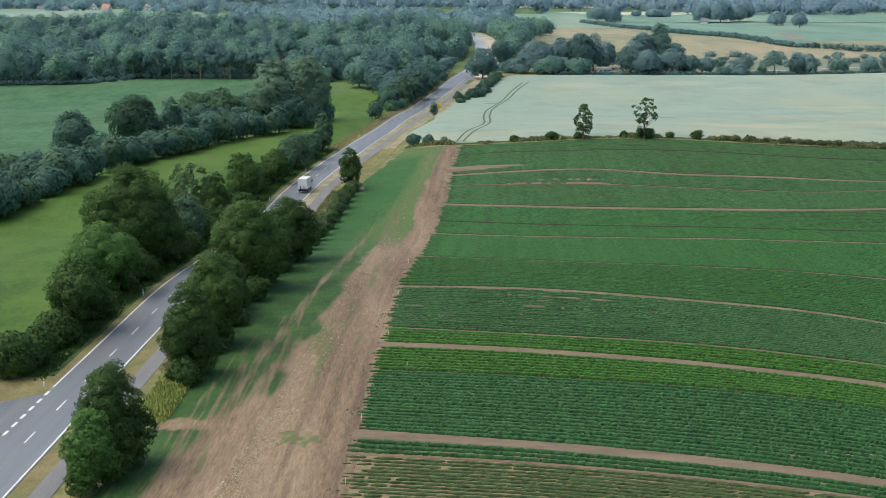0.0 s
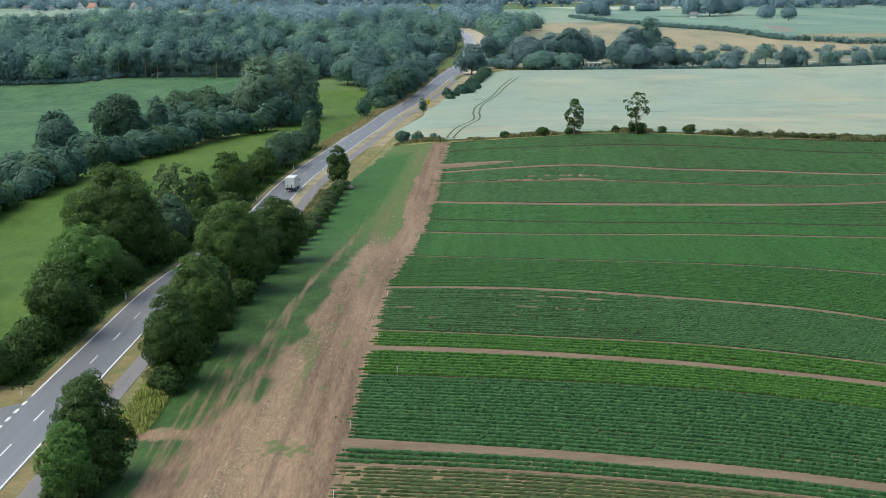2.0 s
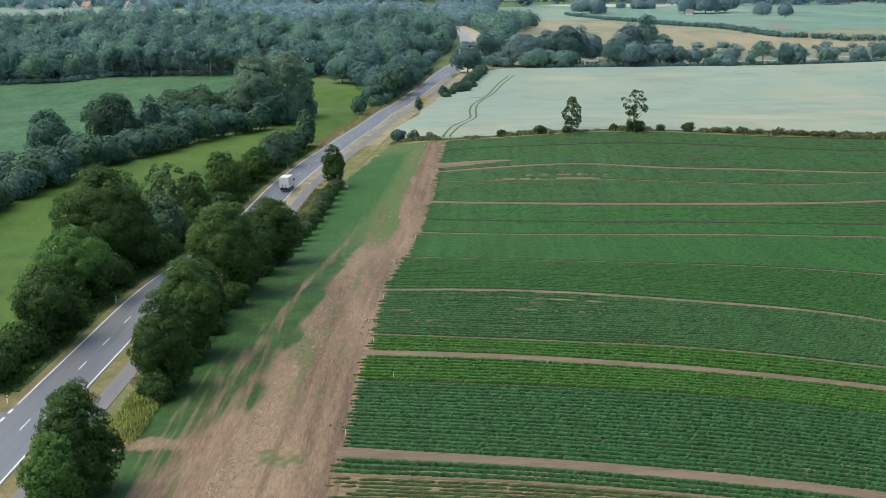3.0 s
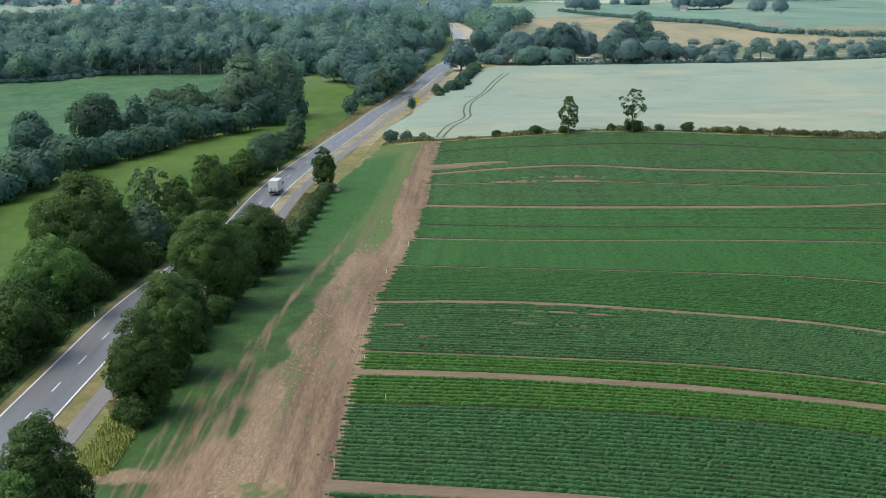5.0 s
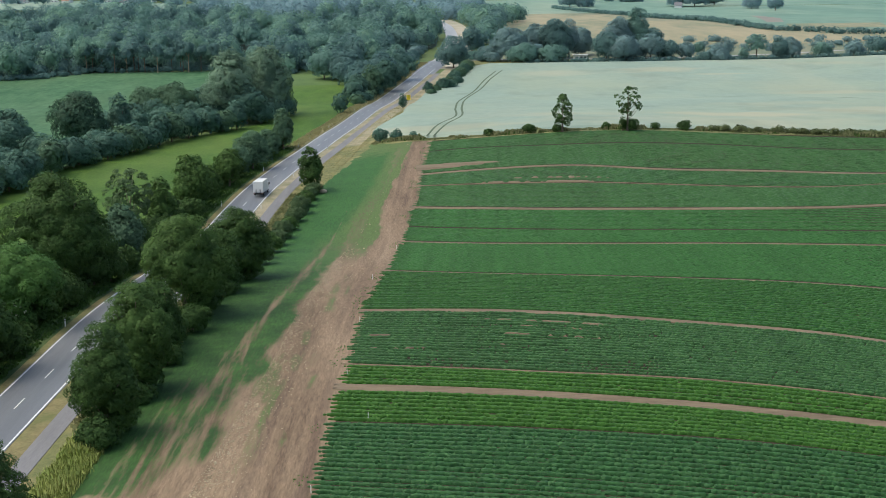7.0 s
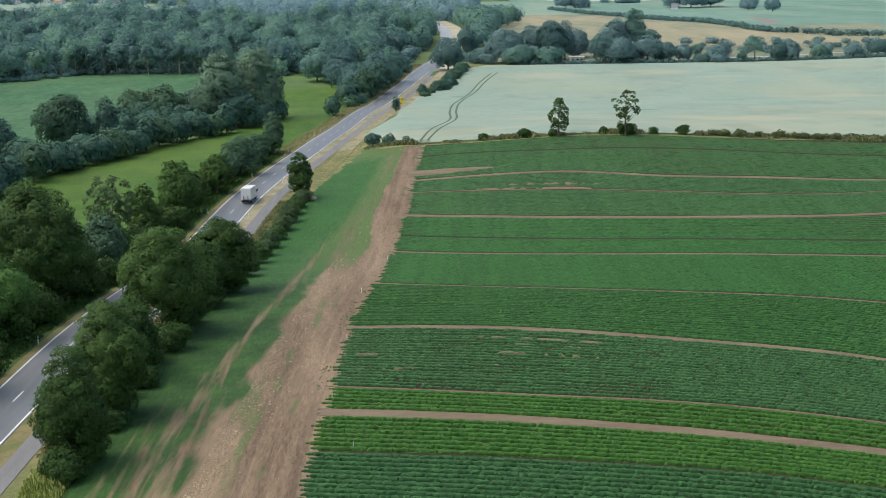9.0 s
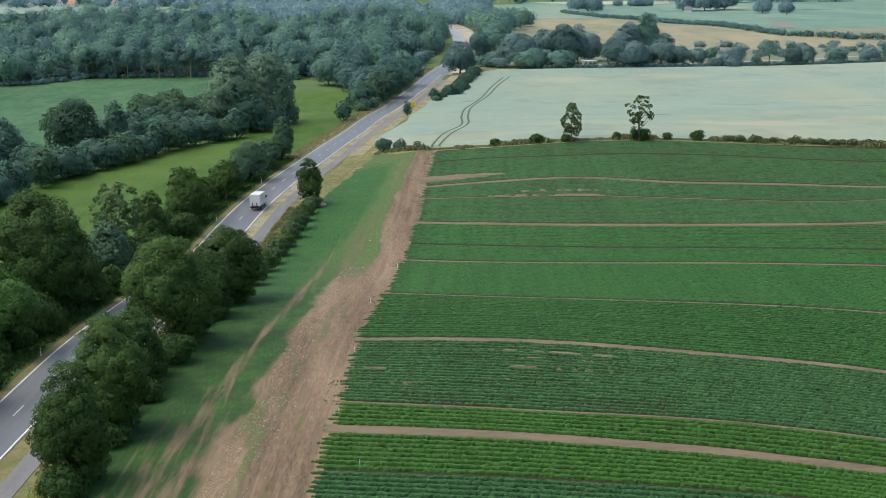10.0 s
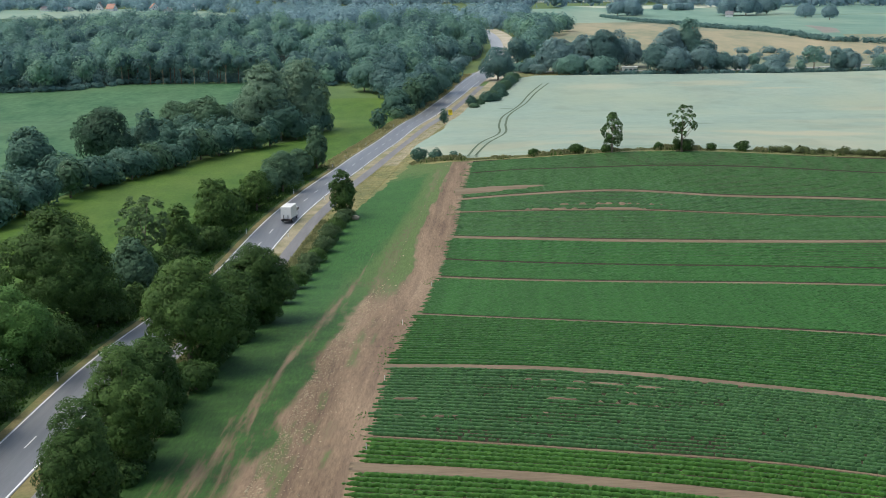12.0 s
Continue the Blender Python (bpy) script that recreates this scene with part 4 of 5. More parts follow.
            s = rng.uniform(0.065, 0.12) * w * (1.0 if w < 10 else 0.66)
            clumps.append((r * np.cos(a), r * np.sin(a), up * h, s * 1.1, s * 1.1, s * 0.85))
        return np.zeros((0, 6)), np.array(clumps)
    if kind == "slim":
        clumps = []
        for k in range(26):
            a, up = k * 2.4 + rng.uniform(-0.4, 0.4), 0.22 + 0.74 * k / 25
            r, s = w * 0.34 * math.sin(math.pi * min(1.0, 0.18 + up * 0.80)) * rng.uniform(0.3, 1.25), w * rng.uniform(0.09, 0.17)
            clumps.append((r * np.cos(a), r * np.sin(a), up * h, s, s, s * 0.8))
        return np.zeros((0, 6)), np.array(clumps)
    masses = crown_masses(h, w, kind, rng)
    s0 = max(min(max(0.105 * w, 0.5), 1.5), 1.25 * leaf)
    clumps = []
    for n, m in enumerate(masses):
        area = 4 * np.pi * ((m[3] * m[4]) ** 1.6 / 3 + 2 * (m[3] * m[5]) ** 1.6 / 3) ** (1 / 1.6)
        count = max(6, int(area / (s0 * s0 * 2.3)))
        k = np.arange(count)
        up = 1 - 1.72 * (k + 0.5) / count
        a = k * 2.39996 + rng.uniform(-0.5, 0.5, count) + n
        ring = np.sqrt(np.clip(1 - up * up, 0, 1))
        d = np.stack([ring * np.cos(a), ring * np.sin(a), up], 1)
        at = m[:3] + d * m[3:] * rng.uniform(0.86, 1.07, (count, 1))
        s = s0 * rng.uniform(0.7, 1.35, count)
        clumps.append(np.concatenate([at, np.stack([s, s, s * 0.72], 1)], 1))
    clumps = np.concatenate(clumps)
    inside = (((clumps[:, None, :3] - masses[None, :, :3]) / masses[None, :, 3:]) ** 2).sum(2).min(1) < 0.52
    low = clumps[:, 2] < clumps[:, 5] * 0.5
    if kind == "wood":
        low |= clumps[:, 2] < 0.36 * h
    return masses, clumps[~inside & ~low]


def foliage(masses, clumps, leaf, density, rng, core=BALL, least=7, calm=0.0):
    """Leaves over the upper and outer sides of the clumps, and the leafy mass within."""
    middle = np.array([0, 0, clumps[:, 2].mean()])
    area = 2 * np.pi * clumps[:, 3] * (clumps[:, 3] + clumps[:, 5]) / 2
    density = density if len(masses) else density * 1.7
    count = np.maximum(least, (area * density * 0.64 / leaf**2).astype(int))
    which = np.repeat(np.arange(len(clumps)), count)
    c, r = clumps[which, :3], clumps[which, 3:]
    out = c - middle
    out /= np.linalg.norm(out, axis=1, keepdims=True) + 1e-6
    d = ball(len(which), rng)
    lead = out * 0.6 + np.array([0, 0, 0.75])
    away = (d * lead).sum(1)
    d = np.where((away < -0.15)[:, None], -d, d)
    at = c + d * r * rng.uniform(0.72, 1.12, (len(d), 1))
    keep = np.ones(len(at), bool)
    for m in masses:
        keep &= (((at - m[:3]) / m[3:]) ** 2).sum(1) > 0.55
    at, d, out = at[keep], d[keep], out[keep]
    for m in masses:
        # a thin cover of leaves between the clumps
        share = int(12 * (m[3] * m[5]) * density * 0.16 / leaf**2)
        e = ball(share, rng)
        e[:, 2] = np.where(e[:, 2] < -0.4, -e[:, 2], e[:, 2])
        fill = m[:3] + e * m[3:] * rng.uniform(0.80, 0.97, (share, 1))
        free = (((fill[:, None] - masses[None, :, :3]) / masses[None, :, 3:]) ** 2).sum(2).min(1) > 0.55
        way = fill - middle
        way /= np.linalg.norm(way, axis=1, keepdims=True) + 1e-6
        at, d, out = np.concatenate([at, fill[free]]), np.concatenate([d, e[free]]), np.concatenate([out, way[free]])
    at[:, 2] = np.maximum(at[:, 2], 0.08)
    ruffle = 1 - 0.6 * calm
    soft = d * (0.85 - 0.3 * calm) + out * (0.5 + 0.4 * calm) + np.array([0, 0, 0.22]) + rng.normal(0, 0.16, d.shape) * ruffle
    verts, _ = quads(at, soft + rng.normal(0, 0.30, d.shape) * ruffle, leaf * rng.uniform(1.1, 2.1, len(at)), rng, 0.8)
    # each spray of leaf is one triangle
    verts, tris, normals = verts.reshape(-1, 4, 3)[:, :3].reshape(-1, 3), np.arange(len(at) * 3).reshape(-1, 3), np.repeat(soft, 3, 0)
    for m in masses:
        inner = m[:3] + core[0] * m[3:] * 0.64 * (0.94 + 0.12 * rng.random((len(core[0]), 1)))
        inner[:, 2] = np.maximum(inner[:, 2], 0.05)
        tris = np.concatenate([tris, core[1] + len(verts)])
        verts, normals = np.concatenate([verts, inner]), np.concatenate([normals, core[0]])
    return verts, tris, normals


def trunk_mesh(h, w, lobes, kind, bark, rng):
    girth = (0.018 if kind != "pine" else 0.008) * h + 0.06
    top = 0.60 * h if kind != "pine" else 0.92 * h
    lean = rng.uniform(-0.03, 0.03, 2) * h
    stem = [(0, 0, -0.3), (lean[0] * 0.3, lean[1] * 0.3, top * 0.35), (lean[0], lean[1], top * 0.7), (lean[0] * 0.6, lean[1] * 0.6, top)]
    pieces = [tube(stem, [girth * 1.35, girth, girth * 0.7, girth * 0.25])]
    for k in rng.permutation(len(lobes))[: 7 if kind != "shrub" else 4]:
        end = lobes[k, :3]
        z0 = min(end[2] * 0.55, top * 0.9)
        start = (lean[0] * z0 / top, lean[1] * z0 / top, z0)
        bend = (np.array(start) + end) / 2 + np.array([0, 0, -0.03 * h])
        pieces.append(tube([start, bend, end], [girth * 0.45, girth * 0.3, girth * 0.1], 5))
    v, f = merged(*pieces)
    return mesh("trunk", v, f, bark, True)


def plant(name, x, y, h, w, kind, leafs, label, category, group, leaf, density=1.6, bark=None, flowers=0, seed=None):
    rng = np.random.default_rng(int(abs(x * 37 + y * 11) * 10) if seed is None else seed)
    ob = thing(name, x, y, label, category, group)
    masses, lobes = crown_clumps(h, w, kind, rng, leaf)
    part("trunk", trunk_mesh(h, w, lobes, kind, bark or BARK, rng), ob)
    part("crown", leaf_mesh("crown", *foliage(masses, lobes, leaf, density * (0.86 if leaf > 0.6 else 1.0), rng, calm=float(np.interp(leaf, (0.4, 0.7), (0.0, 0.6)))), leafs), ob)
    if flowers:
        d = ball(flowers, rng)
        d[:, 1] = -np.abs(d[:, 1])
        pick = lobes[rng.permutation(len(lobes))[:5][rng.integers(0, min(5, len(lobes)), flowers)]]
        at = pick[:, :3] + d * pick[:, 3:] * 1.05
        at[:, 2] = np.maximum(at[:, 2], 0.3)
        v, f = quads(at, d + rng.normal(0, 0.4, d.shape), rng.uniform(0.3, 0.6, flowers), rng)
        part("blossom", mesh("blossom", v, f, BLOSSOM), ob, "cream-white elder blossom")
    return ob


ROADSIDE = "trees along the cycle path"
for x, y, h, w, kind, leafs, label in (
    (-36.4, 134.6, 12.0, 7.8, "broad", LEAF_DARK, "dense dark green roadside tree beside the cycle path"),
    (-37.4, 129.4, 8.8, 5.8, "broad", LEAF_BRIGHT, "smaller bright green tree in front of a dark one"),
    (-34.3, 168.8, 12.8, 7.8, "tall", LEAF_DARK, "upright dark green roadside tree with leafy foot"),
    (-33.9, 184.0, 13.8, 8.6, "broad", LEAF_MID, "mid-green roadside tree in a dense row"),
    (-34.6, 221.0, 15.6, 12.8, "broad", LEAF_MID, "large domed green roadside tree with a wide crown"),
    (-30.4, 253.5, 12.4, 10.6, "broad", LEAF_DARK, "rounded dark green tree at the end of the row"),
    (-32.0, 240.0, 10.5, 7.5, "broad", LEAF_DARK, "dark green tree half hidden in the row"),
    (-35.2, 200.5, 10.5, 7.6, "broad", LEAF_DARK, "low dark tree filling the roadside row"),
):
    plant("roadside_tree", x, y, h, w, kind, leafs, label, "tree", ROADSIDE, 0.22 if y < 200 else 0.27, 1.8)

LEAF_LIGHT = leafy("leaf_light", (0.070, 0.120, 0.050), (0.115, 0.180, 0.075))
for n, (x, y, h, w) in enumerate(((-29.1, 270, 4.8, 5.0), (-29.2, 279, 3.6, 3.8), (-29.0, 287, 4.2, 4.6), (-28.4, 296, 3.4, 4.0), (-27.9, 304, 4.0, 4.2), (-27.3, 312, 3.0, 3.6), (-26.8, 320, 3.6, 4.2), (-26.2, 328, 4.4, 4.4), (-25.7, 336, 3.8, 4.2), (-25.3, 343, 3.2, 4.0), (-24.6, 350, 2.8, 4.2))):
    plant("hedge_shrub", x, y, h, w, "shrub", (LEAF_LIGHT, LEAF_LIGHT, LEAF_MID)[n % 3], "yellowish green shrub in the thin hedge beside the cycle path", "shrub", "hedge along the cycle path", 0.28)
plant("lone_tree", -25.6, 353.5, 11.2, 6.6, "tall", LEAF_DARK, "lone dark tree with bushy foot beside the cycle path", "tree", "", 0.42)
for x, y, h, w in ((-9.8, 430.5, 4.0, 4.6), (-4.9, 428.0, 3.4, 3.4), (0.5, 427.5, 2.2, 2.4), (-3.7, 535, 5.8, 3.0), (7.1, 609, 4.9, 4.2), (13.8, 619.5, 5.0, 6.0), (19.8, 645.7, 5.2, 6.4), (25.7, 676, 5.4, 6.6), (10.5, 611, 2.8, 4.2), (16.6, 632, 3.8, 6.0), (22.6, 660, 4.2, 6.6), (28, 690, 5.4, 7.4), (24, 668, 4.0, 6.0), (17.5, 622, 3.6, 5.5), (21, 636, 3.8, 5.5), (8.2, 600, 2.6, 4.0)):
    plant("verge_bush", x, y, h, w, "shrub", LEAF_HEDGE if y < 600 or int(x) % 2 else LEAF_HEDGE_OLIVE, "rounded dark green bush on the grassy verge", "bush", "bushes on the verge", 0.4)
plant("junction_tree", 21.5, 704, 16.4, 16.5, "shrub", LEAF_WOOD_DARK_HAZED, "broad dark tree standing at the road junction", "tree", "", 0.75)
plant("junction_tree", 34.8, 788, 17.0, 13.0, "shrub", LEAF_WOOD_DARK_HAZED, "dark tree beside the far road, leaf colour tinted for haze", "tree", "", 0.8)

LEFT_ROW = "trees on the field side of the road"
for x, y, h, w, kind, leafs, label, bark in (
    (-57.4, 197.0, 11.8, 9.4, "broad", LEAF_DARK, "dark green roadside tree with a dense crown", None),
    (-60.0, 221.0, 12.4, 13.0, "broad", LEAF_BRIGHT, "bright green spreading roadside tree", None),
    (-59.5, 246.0, 20.0, 16.8, "broad", LEAF_DARK, "tall broad dark green roadside tree", None),
    (-54.4, 270.0, 12.2, 7.6, "broad", LEAF_HEDGE_OLIVE, "brownish olive small tree in the roadside row", None),
    (-56.0, 298.0, 16.6, 11.5, "open", LEAF_LIGHT, "light airy tree with a pale forked trunk", BARK_PALE),
    (-51.5, 312.5, 13.4, 8.0, "broad", LEAF_MID, "mid-green roadside tree in the row", None),
    (-48.0, 336.0, 14.2, 10.6, "broad", LEAF_MID, "rounded green roadside tree", None),
    (-42.9, 362.0, 12.6, 9.0, "broad", LEAF_MID, "green roadside tree close to the verge", None),
    (-40.0, 388.0, 13.6, 11.0, "broad", LEAF_HEDGE_OLIVE, "dark green tree in the roadside row", None),
    (-36.4, 428.5, 13.8, 8.6, "tall", LEAF_HEDGE_OLIVE, "dark upright tree at the end of the row", None),
    (-52.5, 283.0, 9.0, 8.0, "broad", LEAF_DARK, "low dark tree in the roadside row", None),
    (-46.5, 349.0, 10.0, 8.0, "broad", LEAF_MID, "small green tree in the roadside row", None),
    (-42.0, 375.0, 10.5, 8.0, "broad", LEAF_HEDGE_OLIVE, "small dark tree in the roadside row", None),
    (-39.0, 408.0, 11.0, 9.0, "broad", LEAF_HEDGE_OLIVE, "green tree in the roadside row", None),
):
    back = 4.6 if 305 < y < 400 else 3.6 if y > 275 else 0.0
    low = 0.78 if 340 < y < 420 else 0.9 if y > 305 else 1.0
    plant("roadside_tree", x - back, y, h * low, w * (0.84 if y > 340 else 0.92 if back else 1.0), kind, leafs, label, "tree", LEFT_ROW, 0.30 if y < 260 else 0.42, bark=bark, flowers=60 if y == 221.0 else 0)
for x, y, h, w in ((-60.5, 174.5, 6.2, 7.4), (-59.2, 181.5, 5.4, 5), (-58.4, 189.5, 5.6, 6), (-57.0, 206, 4.8, 6.5), (-57.5, 233, 6.2, 8.6), (-54.0, 256, 5.8, 6), (-52.8, 264, 5.2, 5), (-54, 291, 5.5, 6), (-53, 304, 5.0, 6), (-51, 323, 5, 6)):
    plant("roadside_shrub", x, y, h, w, "shrub", LEAF_DARK, "dark green shrub under the roadside trees", "shrub", "undergrowth along the road", 0.30)

for n, y in enumerate(np.arange(174, 436, 4.4)):
    x = float(beside_road(np.float64(y), -11.2 if y < 262 else -12.8)[0]) + 0.9 * math.sin(n * 2.9)
    plant("roadside_shrub", x, float(y), (3.3 if y < 270 else 4.6) + 1.2 * math.sin(n * 1.9), (5.2 if y < 270 else 6.0) + math.sin(n * 2.2), "shrub", LEAF_DARK if n % 4 else LEAF_MID, "low dark green shrub on the road slope", "shrub", "undergrowth along the road", 0.34, 1.6)
for n, y in enumerate(np.arange(165, 262, 5.2)):
    x = float(np.interp(y, (163, 200, 262), (-34.6, -33.8, -30.4))) + 1.3 * math.sin(n * 2.3)
    plant("hedge_shrub", x, float(y), 3.6 + 1.2 * math.sin(n * 1.7), 4.6 + math.sin(n * 3.1), "shrub", (LEAF_DARK, LEAF_MID, LEAF_DARK)[n % 3], "low dark shrub under the cycle path trees", "shrub", "undergrowth along the cycle path", 0.26)

for x, y, h, w in ((-35.6, 131.4, 3.0, 3.4), (-37.8, 127.4, 3.0, 3.2), (-34.9, 136.0, 3.0, 3.6)):
    plant("hedge_shrub", x, y, h, w, "shrub", LEAF_DARK, "low leafy shoots round the foot of a roadside tree", "shrub", "undergrowth along the cycle path", 0.24)

HEDGE = "overgrown field hedge"
HEDGE_LINE = ((-134, 262), (-124, 288), (-117, 302), (-112.6, 313), (-110, 326), (-108, 342), (-105.4, 354.5), (-101.4, 369), (-98.6, 391), (-95, 402), (-91, 411), (-86.4, 424), (-81.6, 439.5), (-75, 459), (-67, 472), (-60, 487))
HEDGE_TOP = (10, 10, 11.5, 12, 11.2, 9.6, 9.6, 10.4, 9.0, 7.8, 7.4, 8.4, 10.2, 10.6, 10.6, 11.2)
hedge_rng = np.random.default_rng(19)
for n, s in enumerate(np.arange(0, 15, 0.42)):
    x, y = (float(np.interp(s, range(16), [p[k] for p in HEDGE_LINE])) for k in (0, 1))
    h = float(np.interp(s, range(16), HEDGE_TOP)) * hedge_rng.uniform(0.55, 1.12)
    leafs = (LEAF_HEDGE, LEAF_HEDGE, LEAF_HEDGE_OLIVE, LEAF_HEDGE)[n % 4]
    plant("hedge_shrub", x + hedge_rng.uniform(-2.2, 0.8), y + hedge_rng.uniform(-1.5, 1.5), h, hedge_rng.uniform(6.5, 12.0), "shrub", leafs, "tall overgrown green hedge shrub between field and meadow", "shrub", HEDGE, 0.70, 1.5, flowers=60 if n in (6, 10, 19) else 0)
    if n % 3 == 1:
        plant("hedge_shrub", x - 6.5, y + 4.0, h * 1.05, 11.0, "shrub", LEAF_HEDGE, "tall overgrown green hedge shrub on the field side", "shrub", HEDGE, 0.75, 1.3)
    if s < 6 and n % 2 == 0:
        for back, h2 in ((1, 8.6), (2, 7.4)):
            plant("hedge_shrub", x - 11 * back, y + 9 * back + 3, h2 * hedge_rng.uniform(0.7, 1.1), 11.0, "shrub", (LEAF_HEDGE, LEAF_HEDGE_OLIVE)[back - 1], "overgrown green hedge shrub beside the young cereal", "shrub", HEDGE, 0.8, 1.3)
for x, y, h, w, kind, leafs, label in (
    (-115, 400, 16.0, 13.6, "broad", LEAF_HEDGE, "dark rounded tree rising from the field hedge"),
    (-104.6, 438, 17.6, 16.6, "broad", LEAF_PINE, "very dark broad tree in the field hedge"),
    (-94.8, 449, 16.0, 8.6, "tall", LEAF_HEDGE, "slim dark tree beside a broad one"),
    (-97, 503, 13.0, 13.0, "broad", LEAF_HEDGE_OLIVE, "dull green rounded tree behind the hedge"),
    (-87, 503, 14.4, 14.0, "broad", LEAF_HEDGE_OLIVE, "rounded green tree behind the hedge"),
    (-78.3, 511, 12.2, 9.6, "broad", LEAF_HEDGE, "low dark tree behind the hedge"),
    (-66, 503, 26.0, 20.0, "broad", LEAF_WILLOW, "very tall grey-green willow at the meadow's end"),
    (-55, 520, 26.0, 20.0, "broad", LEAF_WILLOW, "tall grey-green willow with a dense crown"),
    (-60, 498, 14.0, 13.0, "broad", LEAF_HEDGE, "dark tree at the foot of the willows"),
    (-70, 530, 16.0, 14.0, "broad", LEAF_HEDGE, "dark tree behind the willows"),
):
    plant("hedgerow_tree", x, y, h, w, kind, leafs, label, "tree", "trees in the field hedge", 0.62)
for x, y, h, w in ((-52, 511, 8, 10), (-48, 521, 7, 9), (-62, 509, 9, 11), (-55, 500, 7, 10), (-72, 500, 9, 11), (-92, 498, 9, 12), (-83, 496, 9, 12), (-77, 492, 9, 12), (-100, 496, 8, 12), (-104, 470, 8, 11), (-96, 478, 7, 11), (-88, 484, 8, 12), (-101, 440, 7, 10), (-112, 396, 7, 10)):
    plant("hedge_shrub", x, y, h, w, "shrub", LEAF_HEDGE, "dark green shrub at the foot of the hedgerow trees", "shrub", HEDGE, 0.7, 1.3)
for x, y, h, w, kind, leafs in ((-43, 664, 13.5, 15, "shrub", LEAF_WOOD_HAZED), (-33, 657, 14.6, 17, "shrub", LEAF_WOOD_DARK_HAZED), (-18.4, 599, 13.4, 10.6, "shrub", LEAF_HEDGE_OLIVE), (-12.6, 615, 14.4, 12, "shrub", LEAF_HEDGE), (-25, 578, 9, 9.4, "shrub", LEAF_HEDGE), (-27.6, 525, 7.8, 5.6, "shrub", LEAF_HEDGE), (-7.4, 654, 17, 13, "shrub", LEAF_WOOD_HAZED), (-14, 640, 15.5, 14, "shrub", LEAF_WOOD_DARK_HAZED), (-22, 626, 12.5, 13, "shrub", LEAF_WOOD_DARK_HAZED), (-24, 594, 10, 10, "shrub", LEAF_HEDGE), (-24, 611, 11, 12, "shrub", LEAF_WOOD_DARK_HAZED), (-30, 640, 12, 13, "shrub", LEAF_WOOD_DARK_HAZED)):
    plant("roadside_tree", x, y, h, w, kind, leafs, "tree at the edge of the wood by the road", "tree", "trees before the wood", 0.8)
for n, y in enumerate(np.arange(566, 700, 7.5)):
    plant("roadside_shrub", float(beside_road(np.float64(y), -9.6)[0]) - 1.2 * math.sin(n * 2.1), float(y), 3.4 + math.sin(n * 1.3), 6.0 + math.sin(n * 2.7), "shrub", LEAF_HEDGE if n % 3 else LEAF_HEDGE_OLIVE, "low shrub at the edge of the wood by the road", "shrub", "shrubs before the wood", 0.8, 1.3)

for n, y in enumerate(np.arange(704, 816, 6.0)):
    plant("roadside_shrub", float(beside_road(np.float64(y), -17 - 3.5 * (n % 3))[0]), float(y), 4.4 + 1.6 * math.sin(n * 1.7), 8.5 + 1.5 * math.sin(n * 2.3), "shrub", (LEAF_BELT_HAZED, LEAF_WOOD_DARK_HAZED)[n % 2], "green shrub between the far road and the wood", "shrub", "shrubs before the wood", 0.9, 1.3)

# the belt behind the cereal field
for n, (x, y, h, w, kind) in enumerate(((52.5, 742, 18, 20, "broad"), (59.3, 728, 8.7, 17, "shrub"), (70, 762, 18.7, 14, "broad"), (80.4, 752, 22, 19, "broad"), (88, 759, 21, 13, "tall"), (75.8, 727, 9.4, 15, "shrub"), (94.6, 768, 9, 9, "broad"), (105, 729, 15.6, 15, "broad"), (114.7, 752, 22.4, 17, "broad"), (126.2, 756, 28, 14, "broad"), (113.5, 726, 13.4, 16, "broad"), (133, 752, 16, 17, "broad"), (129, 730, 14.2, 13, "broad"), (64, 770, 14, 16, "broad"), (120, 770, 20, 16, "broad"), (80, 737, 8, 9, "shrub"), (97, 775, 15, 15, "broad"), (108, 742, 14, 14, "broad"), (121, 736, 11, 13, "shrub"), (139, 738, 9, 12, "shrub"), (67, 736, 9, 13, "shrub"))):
    plant("belt_tree", x, y, h, w, kind, (LEAF_BELT_HAZED, LEAF_WOOD_HAZED, LEAF_BELT_HAZED, LEAF_WOOD_DARK_HAZED)[n % 4], "dark green tree in the belt behind the cereal field", "tree", "tree belt behind the cereal", 0.8)
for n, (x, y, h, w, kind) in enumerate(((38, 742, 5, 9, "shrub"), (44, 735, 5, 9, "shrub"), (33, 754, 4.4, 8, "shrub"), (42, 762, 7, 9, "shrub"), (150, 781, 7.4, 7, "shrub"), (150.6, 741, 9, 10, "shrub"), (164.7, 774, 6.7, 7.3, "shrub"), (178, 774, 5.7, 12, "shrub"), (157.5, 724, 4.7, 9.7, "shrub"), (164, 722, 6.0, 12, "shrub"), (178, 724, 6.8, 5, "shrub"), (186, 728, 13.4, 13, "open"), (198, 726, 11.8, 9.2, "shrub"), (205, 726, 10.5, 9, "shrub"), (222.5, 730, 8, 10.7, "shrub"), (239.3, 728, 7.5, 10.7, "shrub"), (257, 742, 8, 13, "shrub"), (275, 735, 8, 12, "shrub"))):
    plant("field_shrub", x, y, h, w, kind, (LEAF_WOOD_DARK_HAZED, LEAF_BELT_HAZED, LEAF_WOOD_HAZED, LEAF_BELT_HAZED)[n % 4] if kind != "open" else LEAF_WOOD_HAZED, "dark shrub or small tree beside the far lane", "shrub", "shrubs along the lane", 0.7)
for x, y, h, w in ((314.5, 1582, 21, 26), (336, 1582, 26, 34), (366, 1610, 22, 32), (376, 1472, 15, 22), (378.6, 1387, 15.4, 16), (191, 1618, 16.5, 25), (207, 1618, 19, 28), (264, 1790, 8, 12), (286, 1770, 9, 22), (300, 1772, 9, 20)):
